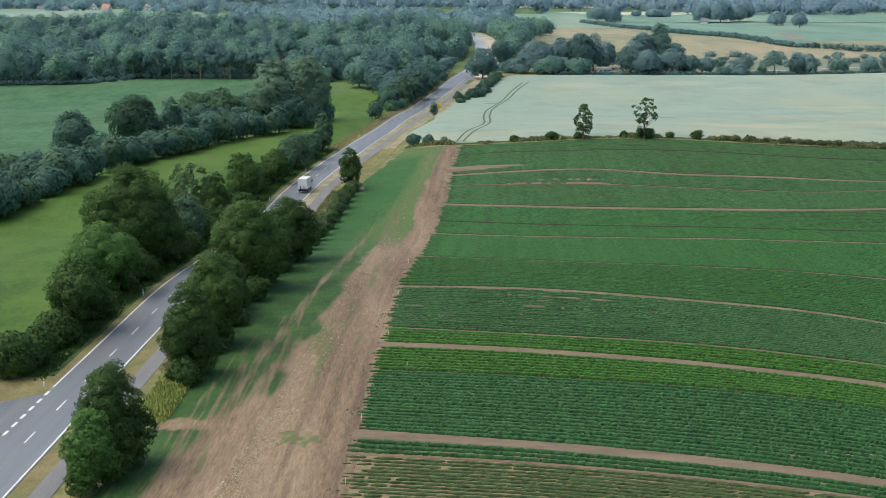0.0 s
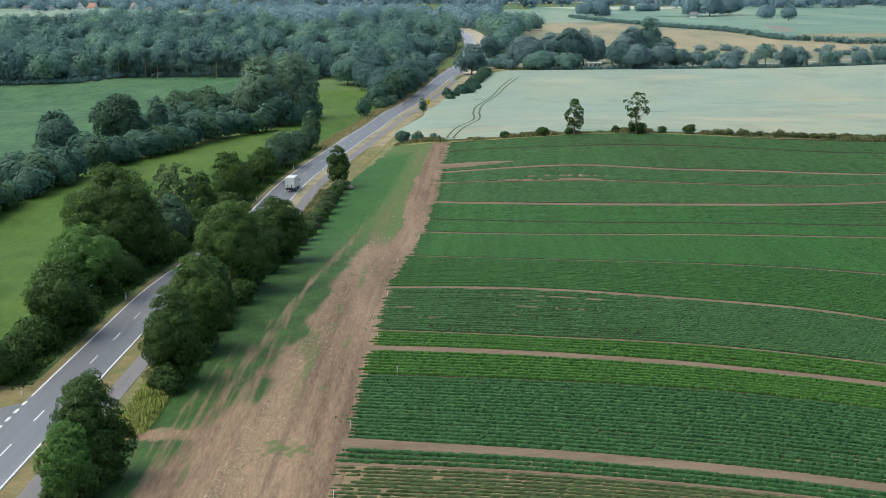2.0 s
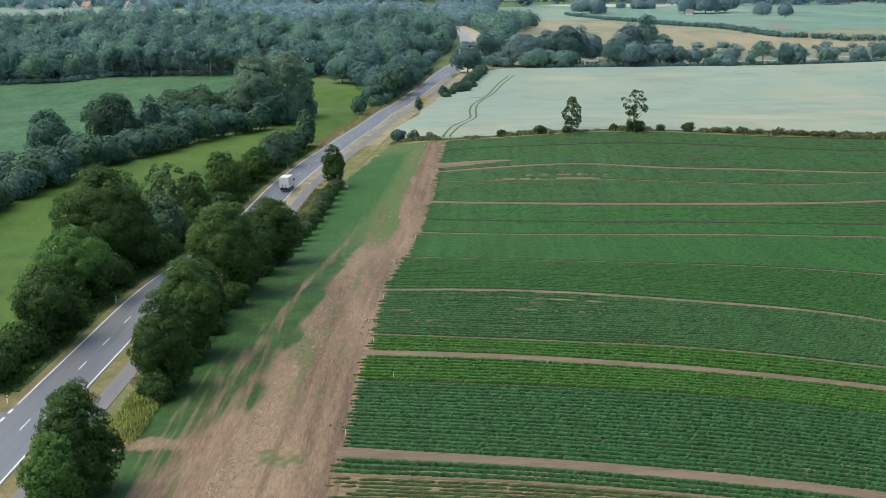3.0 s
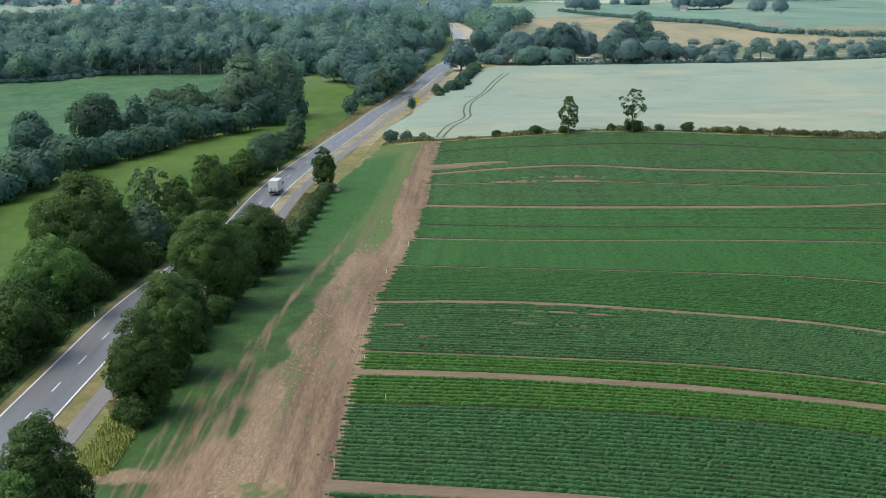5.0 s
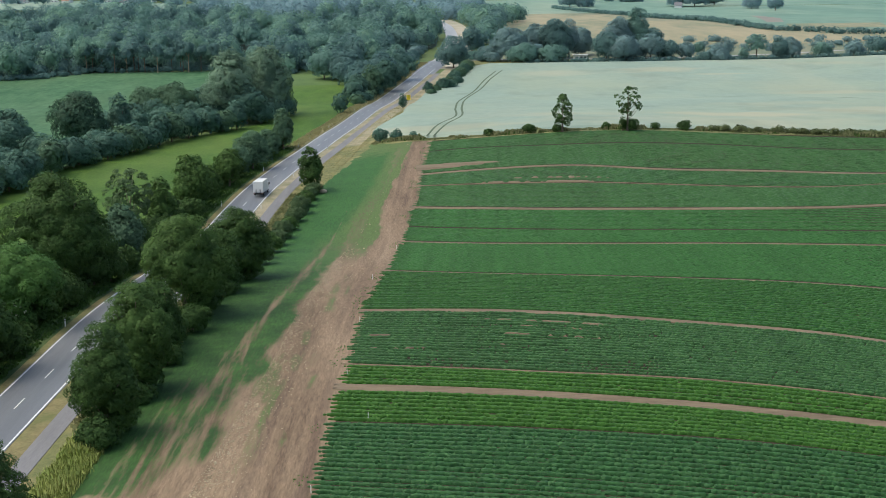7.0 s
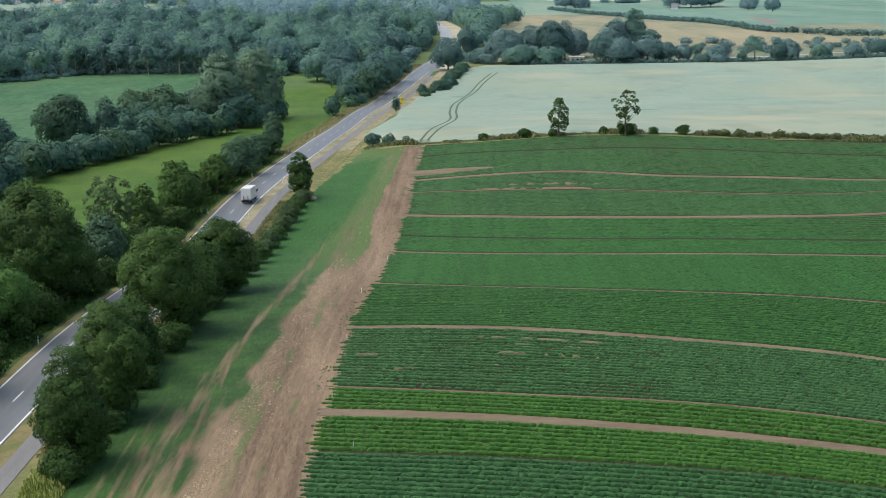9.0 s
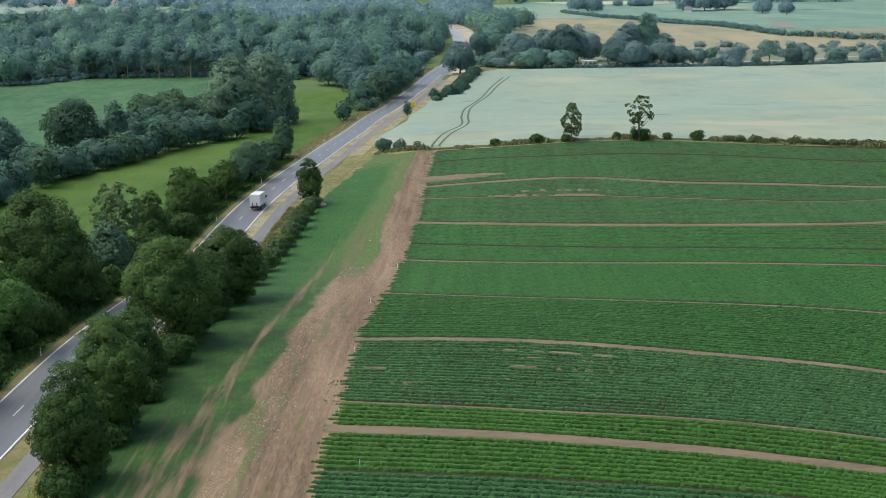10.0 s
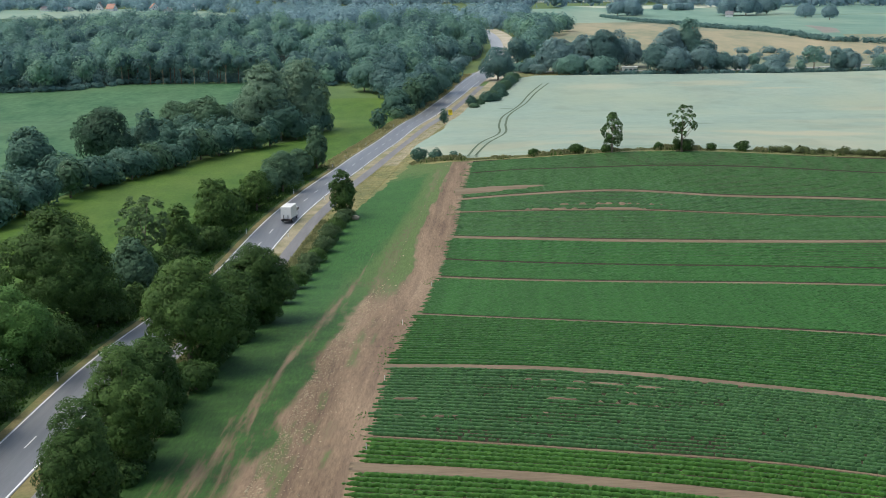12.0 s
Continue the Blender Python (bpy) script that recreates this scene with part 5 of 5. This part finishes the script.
    plant("far_tree", x, y, h, w, "broad", LEAF_HAZED, "rounded tree far away among fields, coloured blue for haze", "tree", "far field trees", 1.5, 1.2)

# hedge line between the potatoes and the cereal
plant("field_tree", 46.0, 421.5, 11.4, 7.6, "slim", LEAF_DARK, "slender dark tree in the field boundary", "tree", "boundary trees", 0.45, 2.2)
plant("field_tree", 65.8, 420.5, 13.2, 8.4, "open", LEAF_DARK, "open-crowned tree with bare lower trunk in the field boundary", "tree", "boundary trees", 0.48, 1.7, bark=BARK)
for x, y, h, w in ((35.8, 424, 2.7, 4.1), (66.9, 422, 3.4, 4.6), (75, 424.5, 2.1, 2.4), (84, 425, 2.9, 3.6), (59.7, 424, 2.2, 2.2), (23.5, 424, 2.1, 2.6), (44.6, 423, 2, 3.2), (64.4, 420.6, 4.6, 1.8)):
    plant("boundary_bush", x, y, h, w, "shrub", LEAF_DARK, "small dark bush in the field boundary", "bush", "boundary bushes", 0.36)


def weeds(name, path, count, tall, width, material, seed, blade=0.6, soft=False):
    """Upright tufts along a line."""
    rng = np.random.default_rng(seed)
    s = rng.random(count)
    x, y, thick = path(s)
    y = y + rng.normal(0, 0.4, count) * width
    x = x + rng.normal(0, 0.3, count)
    size = tall * thick * rng.uniform(0.4, 1.2, count)
    a = rng.uniform(0, np.pi, count)
    half = np.stack([np.cos(a), np.sin(a), 0 * a], 1) * (blade * rng.uniform(0.3, 0.8, count))[:, None]
    foot = np.stack([x, y, height(x, y) - 0.05], 1)
    tip = foot + np.stack([rng.normal(0, 0.15, count) * size, rng.normal(0, 0.15, count) * size, size], 1)
    v = np.stack([foot - half, foot + half, tip + half * 0.6, tip - half * 0.6], 1).reshape(-1, 3)
    if soft:
        corner = np.arange(count * 4).reshape(-1, 4)
        up = np.repeat(np.array([0, 0, 1.0]) + rng.normal(0, 0.35, (count, 3)), 4, 0)
        return leaf_mesh(name, v, np.concatenate([corner[:, [0, 1, 2]], corner[:, [0, 2, 3]]]), up, material)
    return mesh(name, v, np.arange(count * 4).reshape(-1, 4), material)


DRY_BLADE = leafy("dry_blade", (0.30, 0.28, 0.13), (0.44, 0.40, 0.21), island=0.3)
WEED_LEAF = leafy("weed_leaf", (0.17, 0.195, 0.085), (0.33, 0.32, 0.165), island=0.5)


def boundary(s):
    x = -12 + 190 * s
    y = np.interp(x, (-12, 5, 40, 85, 115, 144, 178), (428.5, 424.5, 424.5, 425.5, 425, 420.5, 416))
    return x, y, 0.3 + 1.0 * ramp(0.3, 0.75, fbm(x, y * 0, 5.0, 47))


structure("boundary_weeds", weeds("boundary_weeds", boundary, 14000, 1.0, 2.4, WEED_LEAF, 5), "rough weedy strip between potato and cereal field", "weeds", "stuff")
structure("boundary_greens", weeds("boundary_greens", boundary, 5000, 0.8, 2.4, LEAF_MID, 6), "green weeds and brambles in the field boundary", "weeds", "stuff")
sheet("boundary_strip", lambda y: -12.5 + 5.0 * np.abs(y - 426.5) / 4 + 0 * y, lambda y: 178 + 0 * y, 421, 429, 80, 5, 0.14, WEEDY, "rough grass strip between two fields", "field margin")


def yellow_tuft(s):
    y = 150.5 + 17 * s
    x = np.interp(y, (150.5, 167.5), (-36.2, -35.8)) + np.sin(s * 997) * 1.8
    return x, y, 0.45 + 1.0 * ramp(0.3, 0.7, fbm(x, y, 2.2, 141)) * (1 - 0.6 * ramp(1.0, 1.9, np.abs(x + 36)))


structure("tall_grass", weeds("tall_grass", yellow_tuft, 14000, 0.95, 1.5, TALL_GRASS, 8, 0.10, True), "tall yellow-green grass at the corner of the headland", "grass", "stuff")


def verge_tufts(off, spread, end=430):
    def path(s):
        y = 172 + (end - 172) * s
        x, yy = beside_road(y, off)
        return x + np.sin(s * 7919) * spread, yy, 1 + 0 * s
    return path


structure("verge_grass", weeds("verge_grass", verge_tufts(-7.6, 1.3, 432), 7000, 0.4, 1.0, LEAF_MID, 9, 0.32), "green grass tufts along the road verge", "grass", "stuff")
structure("hedge_foot_grass", weeds("hedge_foot_grass", verge_tufts(12.4, 2.6, 352), 9000, 0.42, 1.0, WEED_LEAF, 10, 0.35), "rough grass at the foot of the hedge", "grass", "stuff")


def crop_edge(s):
    y = 122 + 300 * s
    return crop_left(y) - 1.0 + np.sin(s * 7919) * 0.7, y, ramp(0.50, 0.66, fbm(y * 0, y, 5.0, 44))


structure("crop_edge_weeds", weeds("crop_edge_weeds", crop_edge, 2600, 0.22, 0.6, LEAF_BRIGHT, 16, 0.22), "clumps of green weeds at the row ends", "weeds", "stuff")

def far_verge(s):
    y = 428 + 312 * s
    x, yy = beside_road(y, -7.2)
    return x + np.sin(s * 7919) * 1.9, yy, 1 + 0 * s


structure("meadow_edge_grass", weeds("meadow_edge_grass", far_verge, 6000, 0.5, 1.2, DRY_BLADE, 23, 0.5), "ragged dry grass between the road and the meadow", "grass", "stuff")
structure("verge_dry_grass", weeds("verge_dry_grass", verge_tufts(12.6, 3.0, 640), 6000, 0.16, 1.0, DRY_BLADE, 21, 0.4), "dry yellowish grass tufts beside the cycle path", "grass", "stuff")


# ---- woods ----
def wood(name, sites, leaf, density, leafs, label, seed, edge=lambda x, y: True, conifers=0.14):
    """Many crowns in one mass; those at an edge are leafy to the ground."""
    rng = np.random.default_rng(seed)
    verts, tris, normals, tone, base = [], [], [], [], 0
    for x, y, h, w in sites:
        conifer = rng.random() < conifers
        masses, clumps = crown_clumps(h, w, "conifer" if conifer else "edge" if edge(x, y) else "wood", rng, leaf)
        v, f, n = foliage(masses, clumps, leaf, density * 0.5, rng, COARSE_BALL, 3, 1.0)
        verts.append(v + np.array([x, y, ground_at(x, y)]))
        tris.append(f + base)
        normals.append(n)
        tone.append(np.full(len(f), 1 if conifer else int(rng.choice(3, p=(0.45, 0.33, 0.22)))))
        base += len(v)
    mixed = leafs is LEAF_WOOD_HAZED
    data = leaf_mesh(name, np.concatenate(verts), np.concatenate(tris), np.concatenate(normals), [LEAF_WOOD_HAZED, LEAF_WOOD_DARK_HAZED, LEAF_WOOD_PALE_HAZED] if mixed else leafs, np.concatenate(tone) if mixed else None)
    return structure(name, data, label, "woodland", "stuff")


def scatter(inside, box, gap, hw, seed, rise=lambda x, y: 1.0, deep=1.0):
    """Tree sites on a jittered grid within a region; hw gives height and width."""
    rng = np.random.default_rng(seed)
    sites = []
    y = box[2]
    while y < box[3]:
        step = gap * (1 + min(300, max(0, y - 700)) / 1500)
        x = box[0]
        while x < box[1]:
            px, py = x + rng.uniform(-0.45, 0.45) * step, y + rng.uniform(-0.45, 0.45) * step
            if inside(px, py):
                h = rng.uniform(hw[0], hw[1]) * rise(px, py)
                sites.append((px, py, h, rng.uniform(hw[2], hw[3]) * step / gap))
            x += step
        y += step * deep
    return sites


def wood_front(x):
    return float(np.interp(x, (-420, -230, -187, -165, -105, -60, -45, -10), (650, 672, 680, 706, 708, 690, 676, 690)))


def in_forest(x, y):
    return wood_front(x) < y < 1010 + 60 * math.sin(x * 0.02) and x < float(road_x(y)) - (9 if y > 820 else 22 if y > 690 else 12)


def forest_edge(x, y):
    return (5 if -172 < x < -92 else 0) < y - wood_front(x) < 34 or x > float(road_x(y)) - 26


sheet("wood_floor", lines((660, -430), (1030, -430)), lambda y: np.minimum(road_x(y) - np.interp(y, (690, 720, 800, 830), (20, 34, 34, 9)), np.interp(y, (672, 677, 685, 711, 717), (-300, -230, -187, -160, 20))), 672, 1030, 40, 40, 0.08, WOOD_FLOOR, "dark blue-green ground sheet under the wood", "ground")
wood("woodland", scatter(in_forest, (-430, 40, 650, 1060), 12.8, (10, 22, 10.5, 16.5), 3, lambda x, y: float(np.interp(y, (700, 950), (1.0, 1.0 + 0.16 * np.interp(x, (-330, -200), (0, 1)))))), 1.04, 0.92, LEAF_WOOD_HAZED, "dense mixed green wood on the far slope", 4, forest_edge)
wood("wood_undergrowth", scatter(lambda x, y: 7 < y - wood_front(x) < 52 and x < float(road_x(y)) - 12, (-430, 10, 650, 770), 7.5, (3.0, 7.5, 8, 11), 91, deep=1.3), 1.25, 1.1, LEAF_WOOD_DARK_HAZED, "shrubs and saplings under the front of the wood", 92)
wood("roadside_wood", scatter(lambda x, y: x > float(road_x(y)) + 18 and x < 40 + 0.16 * (y - 800) - max(0, y - 1100) * 0.2, (20, 120, 800, 1320), 12, (11, 16, 11, 15), 13, deep=1.2), 1.4, 1.0, LEAF_WOOD_HAZED, "green wood beside the far road", 14)
wood("hill_wood", scatter(lambda x, y: -170 < x < 40 + (y - 1200) * 0.12 and not (-70 < x < -8 and y < 1470) and abs(x - float(road_x(min(y, 1320)))) > 9, (-220, 140, 1060, 1640), 16, (13, 20, 15, 24), 23, deep=1.4), 2.0, 1.0, LEAF_HAZED, "wooded hill beyond the road", 24)
wood("village_trees", scatter(lambda x, y: (x * 7 + y * 3) % 5 < (1.3 if y < 1680 else 3.2), (-680, -170, 1600, 1960), 19, (7, 15, 13, 23), 33, deep=1.7), 2.2, 1.0, LEAF_HAZED, "trees round the far village", 34)
wood("far_wood", scatter(lambda x, y: x > 330 - (y - 1900) * 0.1, (250, 1000, 1850, 2300), 26, (14, 24, 22, 34), 43, deep=1.8), 3.2, 1.0, LEAF_DISTANT_HAZED, "wood on the far right hills, coloured blue for haze", 44)
wood("horizon_wood", scatter(lambda x, y: fbm(np.float64(x), np.float64(y), 260, 5) > 0.50 and abs(x) < 0.38 * y + 60, (-1750, 1750, 2650, 4500), 40, (16, 28, 34, 52), 53, deep=2.6), 9.0, 1.0, LEAF_DISTANT_HAZED, "hazy woods along the horizon", 54)
wood("middle_wood", scatter(lambda x, y: fbm(np.float64(x), np.float64(y), 130, 15) > 0.50, (-800, 700, 1960, 2600), 28, (12, 22, 22, 36), 63, deep=1.8), 4.2, 1.0, LEAF_DISTANT_HAZED, "scattered woods among distant fields", 64)


def hedge_sites(points, step, h, w, seed):
    rng = np.random.default_rng(seed)
    pts = np.array(points, float)
    s = np.concatenate([[0], np.cumsum(np.hypot(*np.diff(pts, axis=0).T))])
    at = np.arange(0, s[-1], step)
    return [(float(np.interp(a, s, pts[:, 0])) + rng.normal(0, 1), float(np.interp(a, s, pts[:, 1])) + rng.normal(0, 1), h * rng.uniform(0.6, 1.3), w * rng.uniform(0.8, 1.3)) for a in at]


wood("far_hedge", hedge_sites(((168, 1582), (190, 1387), (208, 1277), (216, 1142), (234, 1046), (238, 971), (243, 909), (259, 895), (277, 866), (330, 845), (420, 830)), 4.6, 3.0, 4.8, 71), 1.2, 0.9, LEAF_WOOD_DARK_HAZED, "hedge winding between the far fields", 72)
wood("boundary_hedge", hedge_sites(((92, 426), (115, 425.5), (144, 421.5), (178, 417)), 1.1, 1.5, 2.8, 79), 0.4, 1.2, LEAF_OLIVE, "low olive-green bramble hedge in the field boundary", 80)
wood("scrub", [s for n, s in enumerate(hedge_sites(((150, 815), (200, 800), (262, 800), (330, 800)), 5, 2.0, 6.0, 73) + hedge_sites(((165, 845), (260, 830)), 8, 2.0, 7, 75) + hedge_sites(((148, 790), (215, 778), (300, 785)), 6, 1.7, 5.0, 76) + hedge_sites(((180, 825), (330, 815)), 7, 1.9, 6.0, 78)) if (n * 7) % 5 < 3], 0.9, 1.0, LEAF_BELT_HAZED, "scrub of low bushes beyond the lane", 74)
wood("field_edge_scrub", hedge_sites(((62, 722.5), (140, 722.5), (300, 723)), 3.4, 1.7, 4.6, 77), 0.8, 1.0, LEAF_WOOD_DARK_HAZED, "dark low scrub along the far edge of the cereal", 78)
wood("wood_edge_brambles", hedge_sites(((-300, 668), (-230, 672), (-187, 680), (-165, 705.5), (-105, 707.5), (-60, 690)), 3.0, 2.0, 4.5, 81), 0.8, 1.0, LEAF_WOOD_DARK_HAZED, "low brambles along the edge of the wood", 82)

# pines with bare stems along the front of the wood
for k in range(17):
    x = -168 + 4.6 * k + 2.4 * math.sin(k * 5.1)
    plant("edge_pine", x, float(np.interp(x, (-170, -150, -90), (703, 704, 703))) + 3 * math.sin(k * 7.7), 15 + 2.2 * math.sin(k * 2.7), 6.5, "pine", LEAF_WOOD_DARK_HAZED, "pine with a tall bare trunk at the wood's edge", "tree", "pines at the edge of the wood", 0.8, bark=BARK_PALE if k % 4 == 0 else BARK)


# ---- small things ----
def white_lorry(x, y):
    slope = float((road_x(y + 1) - road_x(y - 1)) / 2)
    ob = thing("lorry", x, y, "white box lorry with a tail lift driving on the road", "lorry", turn=-math.degrees(math.atan(slope)))
    ob.location.z += 0.07
    body = part("cargo_box", mesh("cargo_box", *boxes([((0, -0.9, 2.35), (2.5, 5.6, 2.8), 0.05)]), WHITE), ob)
    for sx in (-0.62, 0.62):
        part("rear_door", mesh("rear_door", *boxes([((sx, -3.715, 2.35), (1.18, 0.03, 2.6), 0.01)]), WHITE), body)
    part("cab", mesh("cab", *boxes([((0, 2.95, 1.75), (2.3, 1.7, 2.3), 0.16)]), WHITE), ob)
    part("windscreen", mesh("windscreen", *boxes([((0, 3.81, 2.25), (1.95, 0.04, 0.85), 0.01)]), GLASS_DARK), ob)
    for sx in (-1, 1):
        part("side_window", mesh("side_window", *boxes([((sx * 1.155, 3.1, 2.2), (0.03, 0.9, 0.7), 0.005)]), GLASS_DARK), ob)
        part("mirror", mesh("mirror", *boxes([((sx * 1.35, 3.6, 2.3), (0.22, 0.1, 0.5), 0.03)]), BLACK), ob)
    part("chassis", mesh("chassis", *boxes([((0, -0.3, 0.72), (1.0, 7.4, 0.3), 0.03)]), BLACK), ob)
    part("tail_lift", mesh("tail_lift", *boxes([((0, -3.85, 0.62), (2.3, 0.25, 0.2), 0.02), ((-0.5, -3.80, 1.2), (0.16, 0.12, 1.3), 0.02), ((0.5, -3.80, 1.2), (0.16, 0.12, 1.3), 0.02)]), BLACK), ob)
    for sx in (-1.02, 1.02):
        part("tail_lamp", mesh("tail_lamp", *boxes([((sx, -3.78, 0.75), (0.3, 0.06, 0.16), 0.01)]), ROOF_RED), ob)
        for wy in (2.7, -2.2):
            wheel = part("wheel", mesh("wheel", *tube([(sx * 0.92, wy, 0.46), (sx * 0.92 + 0.001, wy, 0.46), (sx * 1.16, wy, 0.46)], [0.02, 0.46, 0.46], 16), BLACK), ob)
            part("rim", mesh("rim", *tube([(sx * 1.15, wy, 0.46), (sx * 1.175, wy, 0.46)], [0.27, 0.25], 12), STEEL), wheel)
    return ob


lx, ly = beside_road(np.float64(351.0), 1.85)
white_lorry(float(lx), float(ly))


def delineator(x, y):
    ob = thing("delineator_post", x, y, "white roadside delineator post with a black band", "road post", "delineator posts")
    part("post", mesh("post", *boxes([((0, 0, 0.42), (0.18, 0.12, 0.9), 0.02), ((0, 0, 1.07), (0.18, 0.12, 0.16), 0.02)]), WHITE), ob)
    band = part("black_band", mesh("black_band", *boxes([((0, 0, 0.93), (0.182, 0.122, 0.2), 0.0)]), BLACK), ob, "black band")
    part("reflector", mesh("reflector", *boxes([((0, -0.065, 0.93), (0.06, 0.01, 0.14), 0.0)]), STEEL), band)


for y in (117, 168.5, 220, 278, 337.5, 384, 430, 480, 530):
    delineator(*map(float, beside_road(np.float64(y), -5.2)))
for y in (335, 376, 426, 475, 525, 575):
    delineator(*map(float, beside_road(np.float64(y), 4.9)))

for x, y in ((-6.9, 250), (-7.7, 215.3), (-8.3, 189.5), (-10.0, 151), (-3.2, 288), (-5.0, 172.4), (-10.4, 129.7)):
    stake = thing("marker_stake", x, y, "short white wooden stake at the row ends", "stake", "stakes at the row ends")
    part("stick", mesh("stick", *boxes([((0, 0, 0.4), (0.08, 0.08, 1.0), 0.015)]), WHITE), stake)


def town_sign(x, y):
    ob = thing("road_sign", x, y, "large yellow sheet-metal road sign on two posts", "road sign", turn=8)
    panel = part("panel", mesh("panel", *boxes([((0, 0, 3.1), (1.6, 0.06, 2.1), 0.02)]), YELLOW), ob)
    for z in (3.8, 3.4, 2.9, 2.45):
        part("text_bar", mesh("text_bar", *boxes([((0.1 * (z - 3.0), -0.036, z), (1.0, 0.008, 0.12), 0.0)]), BLACK), panel)
    for sx in (-0.5, 0.5):
        part("post", mesh("post", *tube([(sx, 0.06, -0.3), (sx, 0.06, 4.3)], [0.05, 0.05], 8), STEEL), ob)


town_sign(-1.5, 556)


def boulder(x, y, r):
    rng = np.random.default_rng(int(y))
    v = BALL[0] * np.array([r, r * 0.8, r * 0.62]) * (0.9 + 0.2 * rng.random((len(BALL[0]), 1))) + np.array([0, 0, r * 0.35])
    ob = thing("boulder", x, y, "pale sandy boulder at the foot of the hedge", "rock")
    part("stone", mesh("stone", v, BALL[1], STONE, True), ob)


boulder(-22.6, 351.0, 1.1)


def clods():
    rng = np.random.default_rng(77)
    count = 7000
    y = 118 + 300 * rng.random(count) ** 1.3
    edge = np.interp(y, (128, 156, 194, 238, 307, 344, 404, 425), (-24, -22, -19, -17, -12.5, -8.5, -3.5, -1.5))
    x = edge + np.abs(rng.normal(0, 2.0, count)) * rng.uniform(0.3, 1.6, count) + 0.2
    keep = (x < crop_left(y) - 1) & (rng.random(count) > 0.97 * ramp(262, 295, y))
    x, y = x[keep], y[keep]
    size = rng.uniform(0.04, 0.11, len(x)) * (1 + 1.0 * (rng.random(len(x)) < 0.07))
    octa = np.array([(1, 0, 0), (-1, 0, 0), (0, 1, 0), (0, -1, 0), (0, 0, 0.9), (0, 0, -0.6)], float)
    faces = np.array([(0, 2, 4), (2, 1, 4), (1, 3, 4), (3, 0, 4), (2, 0, 5), (1, 2, 5), (3, 1, 5), (0, 3, 5)])
    v = octa[None] * size[:, None, None] * rng.uniform(0.7, 1.3, (len(x), 6, 3))
    v = v + np.stack([x, y, height(x, y) + 0.10], 1)[:, None]
    f = (faces[None] + (np.arange(len(x)) * 6)[:, None, None]).reshape(-1, 3)
    return mesh("clods", v.reshape(-1, 3), f, CLOD)


structure("clods", clods(), "pale dry clods and stones scattered on the bare soil", "clods", "stuff")


def house(name, x, y, w, d, eaves, ridge, roof, label, turn):
    ob = thing(name, x, y, label, "house", "village houses", turn=turn, sink=0.3)
    part("wall", mesh("wall", *boxes([((0, 0, eaves / 2), (w, d, eaves), 0.05)]), RENDERED), ob)
    gable = [(-w / 2, -d / 2, eaves), (w / 2, -d / 2, eaves), (0, -d / 2, ridge), (-w / 2, d / 2, eaves), (w / 2, d / 2, eaves), (0, d / 2, ridge)]
    part("gable", mesh("gable", gable, [[0, 1, 2], [4, 3, 5], [0, 3, 4, 1]], RENDERED), ob)
    o, t = 0.5, 0.25
    lower = eaves - o * (ridge - eaves) / (w / 2)
    for s in (-1, 1):
        v = [(s * (w / 2 + o), -d / 2 - o, lower + 0.1), (0, -d / 2 - o, ridge + 0.1), (0, d / 2 + o, ridge + 0.1), (s * (w / 2 + o), d / 2 + o, lower + 0.1)]
        v += [(a, b, c + t) for a, b, c in v]
        part("roof", mesh("roof", v, [[0, 1, 2, 3], [7, 6, 5, 4], [0, 4, 5, 1], [1, 5, 6, 2], [2, 6, 7, 3], [3, 7, 4, 0]], roof), ob)
    part("chimney", mesh("chimney", *boxes([((w * 0.15, d * 0.2, ridge + 0.3), (0.7, 0.7, 1.6), 0.03)]), ROOF_RED), ob)
    for sx in (-0.25, 0.25):
        for z in (1.6, eaves + 0.9):
            if z < ridge - 2:
                part("window", mesh("window", *boxes([((sx * w * (1 if z < eaves else 0.5), -d / 2 - 0.01, z), (1.2, 0.06, 1.2), 0.0)]), GLASS_DARK), ob)


house("house", -450, 1690, 9, 14, 3.6, 10, ROOF_GREY, "white gabled house with a grey roof in the village", 8)
house("house", -424, 1650, 15, 9, 3.4, 9, ROOF_RED, "house with a broad orange-red tiled roof", 84)
house("house", -381, 1690, 10, 12, 3.2, 8.5, ROOF_RED, "small house with a red tiled roof among trees", 24)
house("house", -352, 1640, 12, 8, 2.6, 5.5, ROOF_GREY, "low white cottage with a grey roof", 85)
house("house", -339, 1740, 9, 12, 3.4, 9, ROOF_GREY, "pale gabled house among village trees", -20)
house("house", -480, 1660, 18, 8, 2.6, 5.5, ROOF_GREY, "long low grey-roofed farm building", 86)
house("house", -515, 1680, 14, 9, 2.8, 6, ROOF_GREY, "long white farm building with a grey roof", 88)
house("house", 309.7, 1548, 12, 8, 3, 6.5, ROOF_GREY, "white farm cottage under tall trees", 75)


def flat_hut(x, y):
    ob = thing("hut", x, y, "low flat-roofed white hut between belt trees", "hut", sink=0.2)
    part("wall", mesh("wall", *boxes([((0, 0, 1.4), (7.5, 4.0, 2.8), 0.03)]), RENDERED), ob)
    part("roof", mesh("roof", *boxes([((0, 0, 2.98), (8.4, 4.8, 0.3), 0.03)]), WHITE), ob)
    for sx in (-2.2, 0.3, 2.4):
        part("window", mesh("window", *boxes([((sx, -2.01, 1.6), (1.4, 0.06, 1.0), 0.0)]), GLASS_DARK), ob)


flat_hut(92.5, 743)
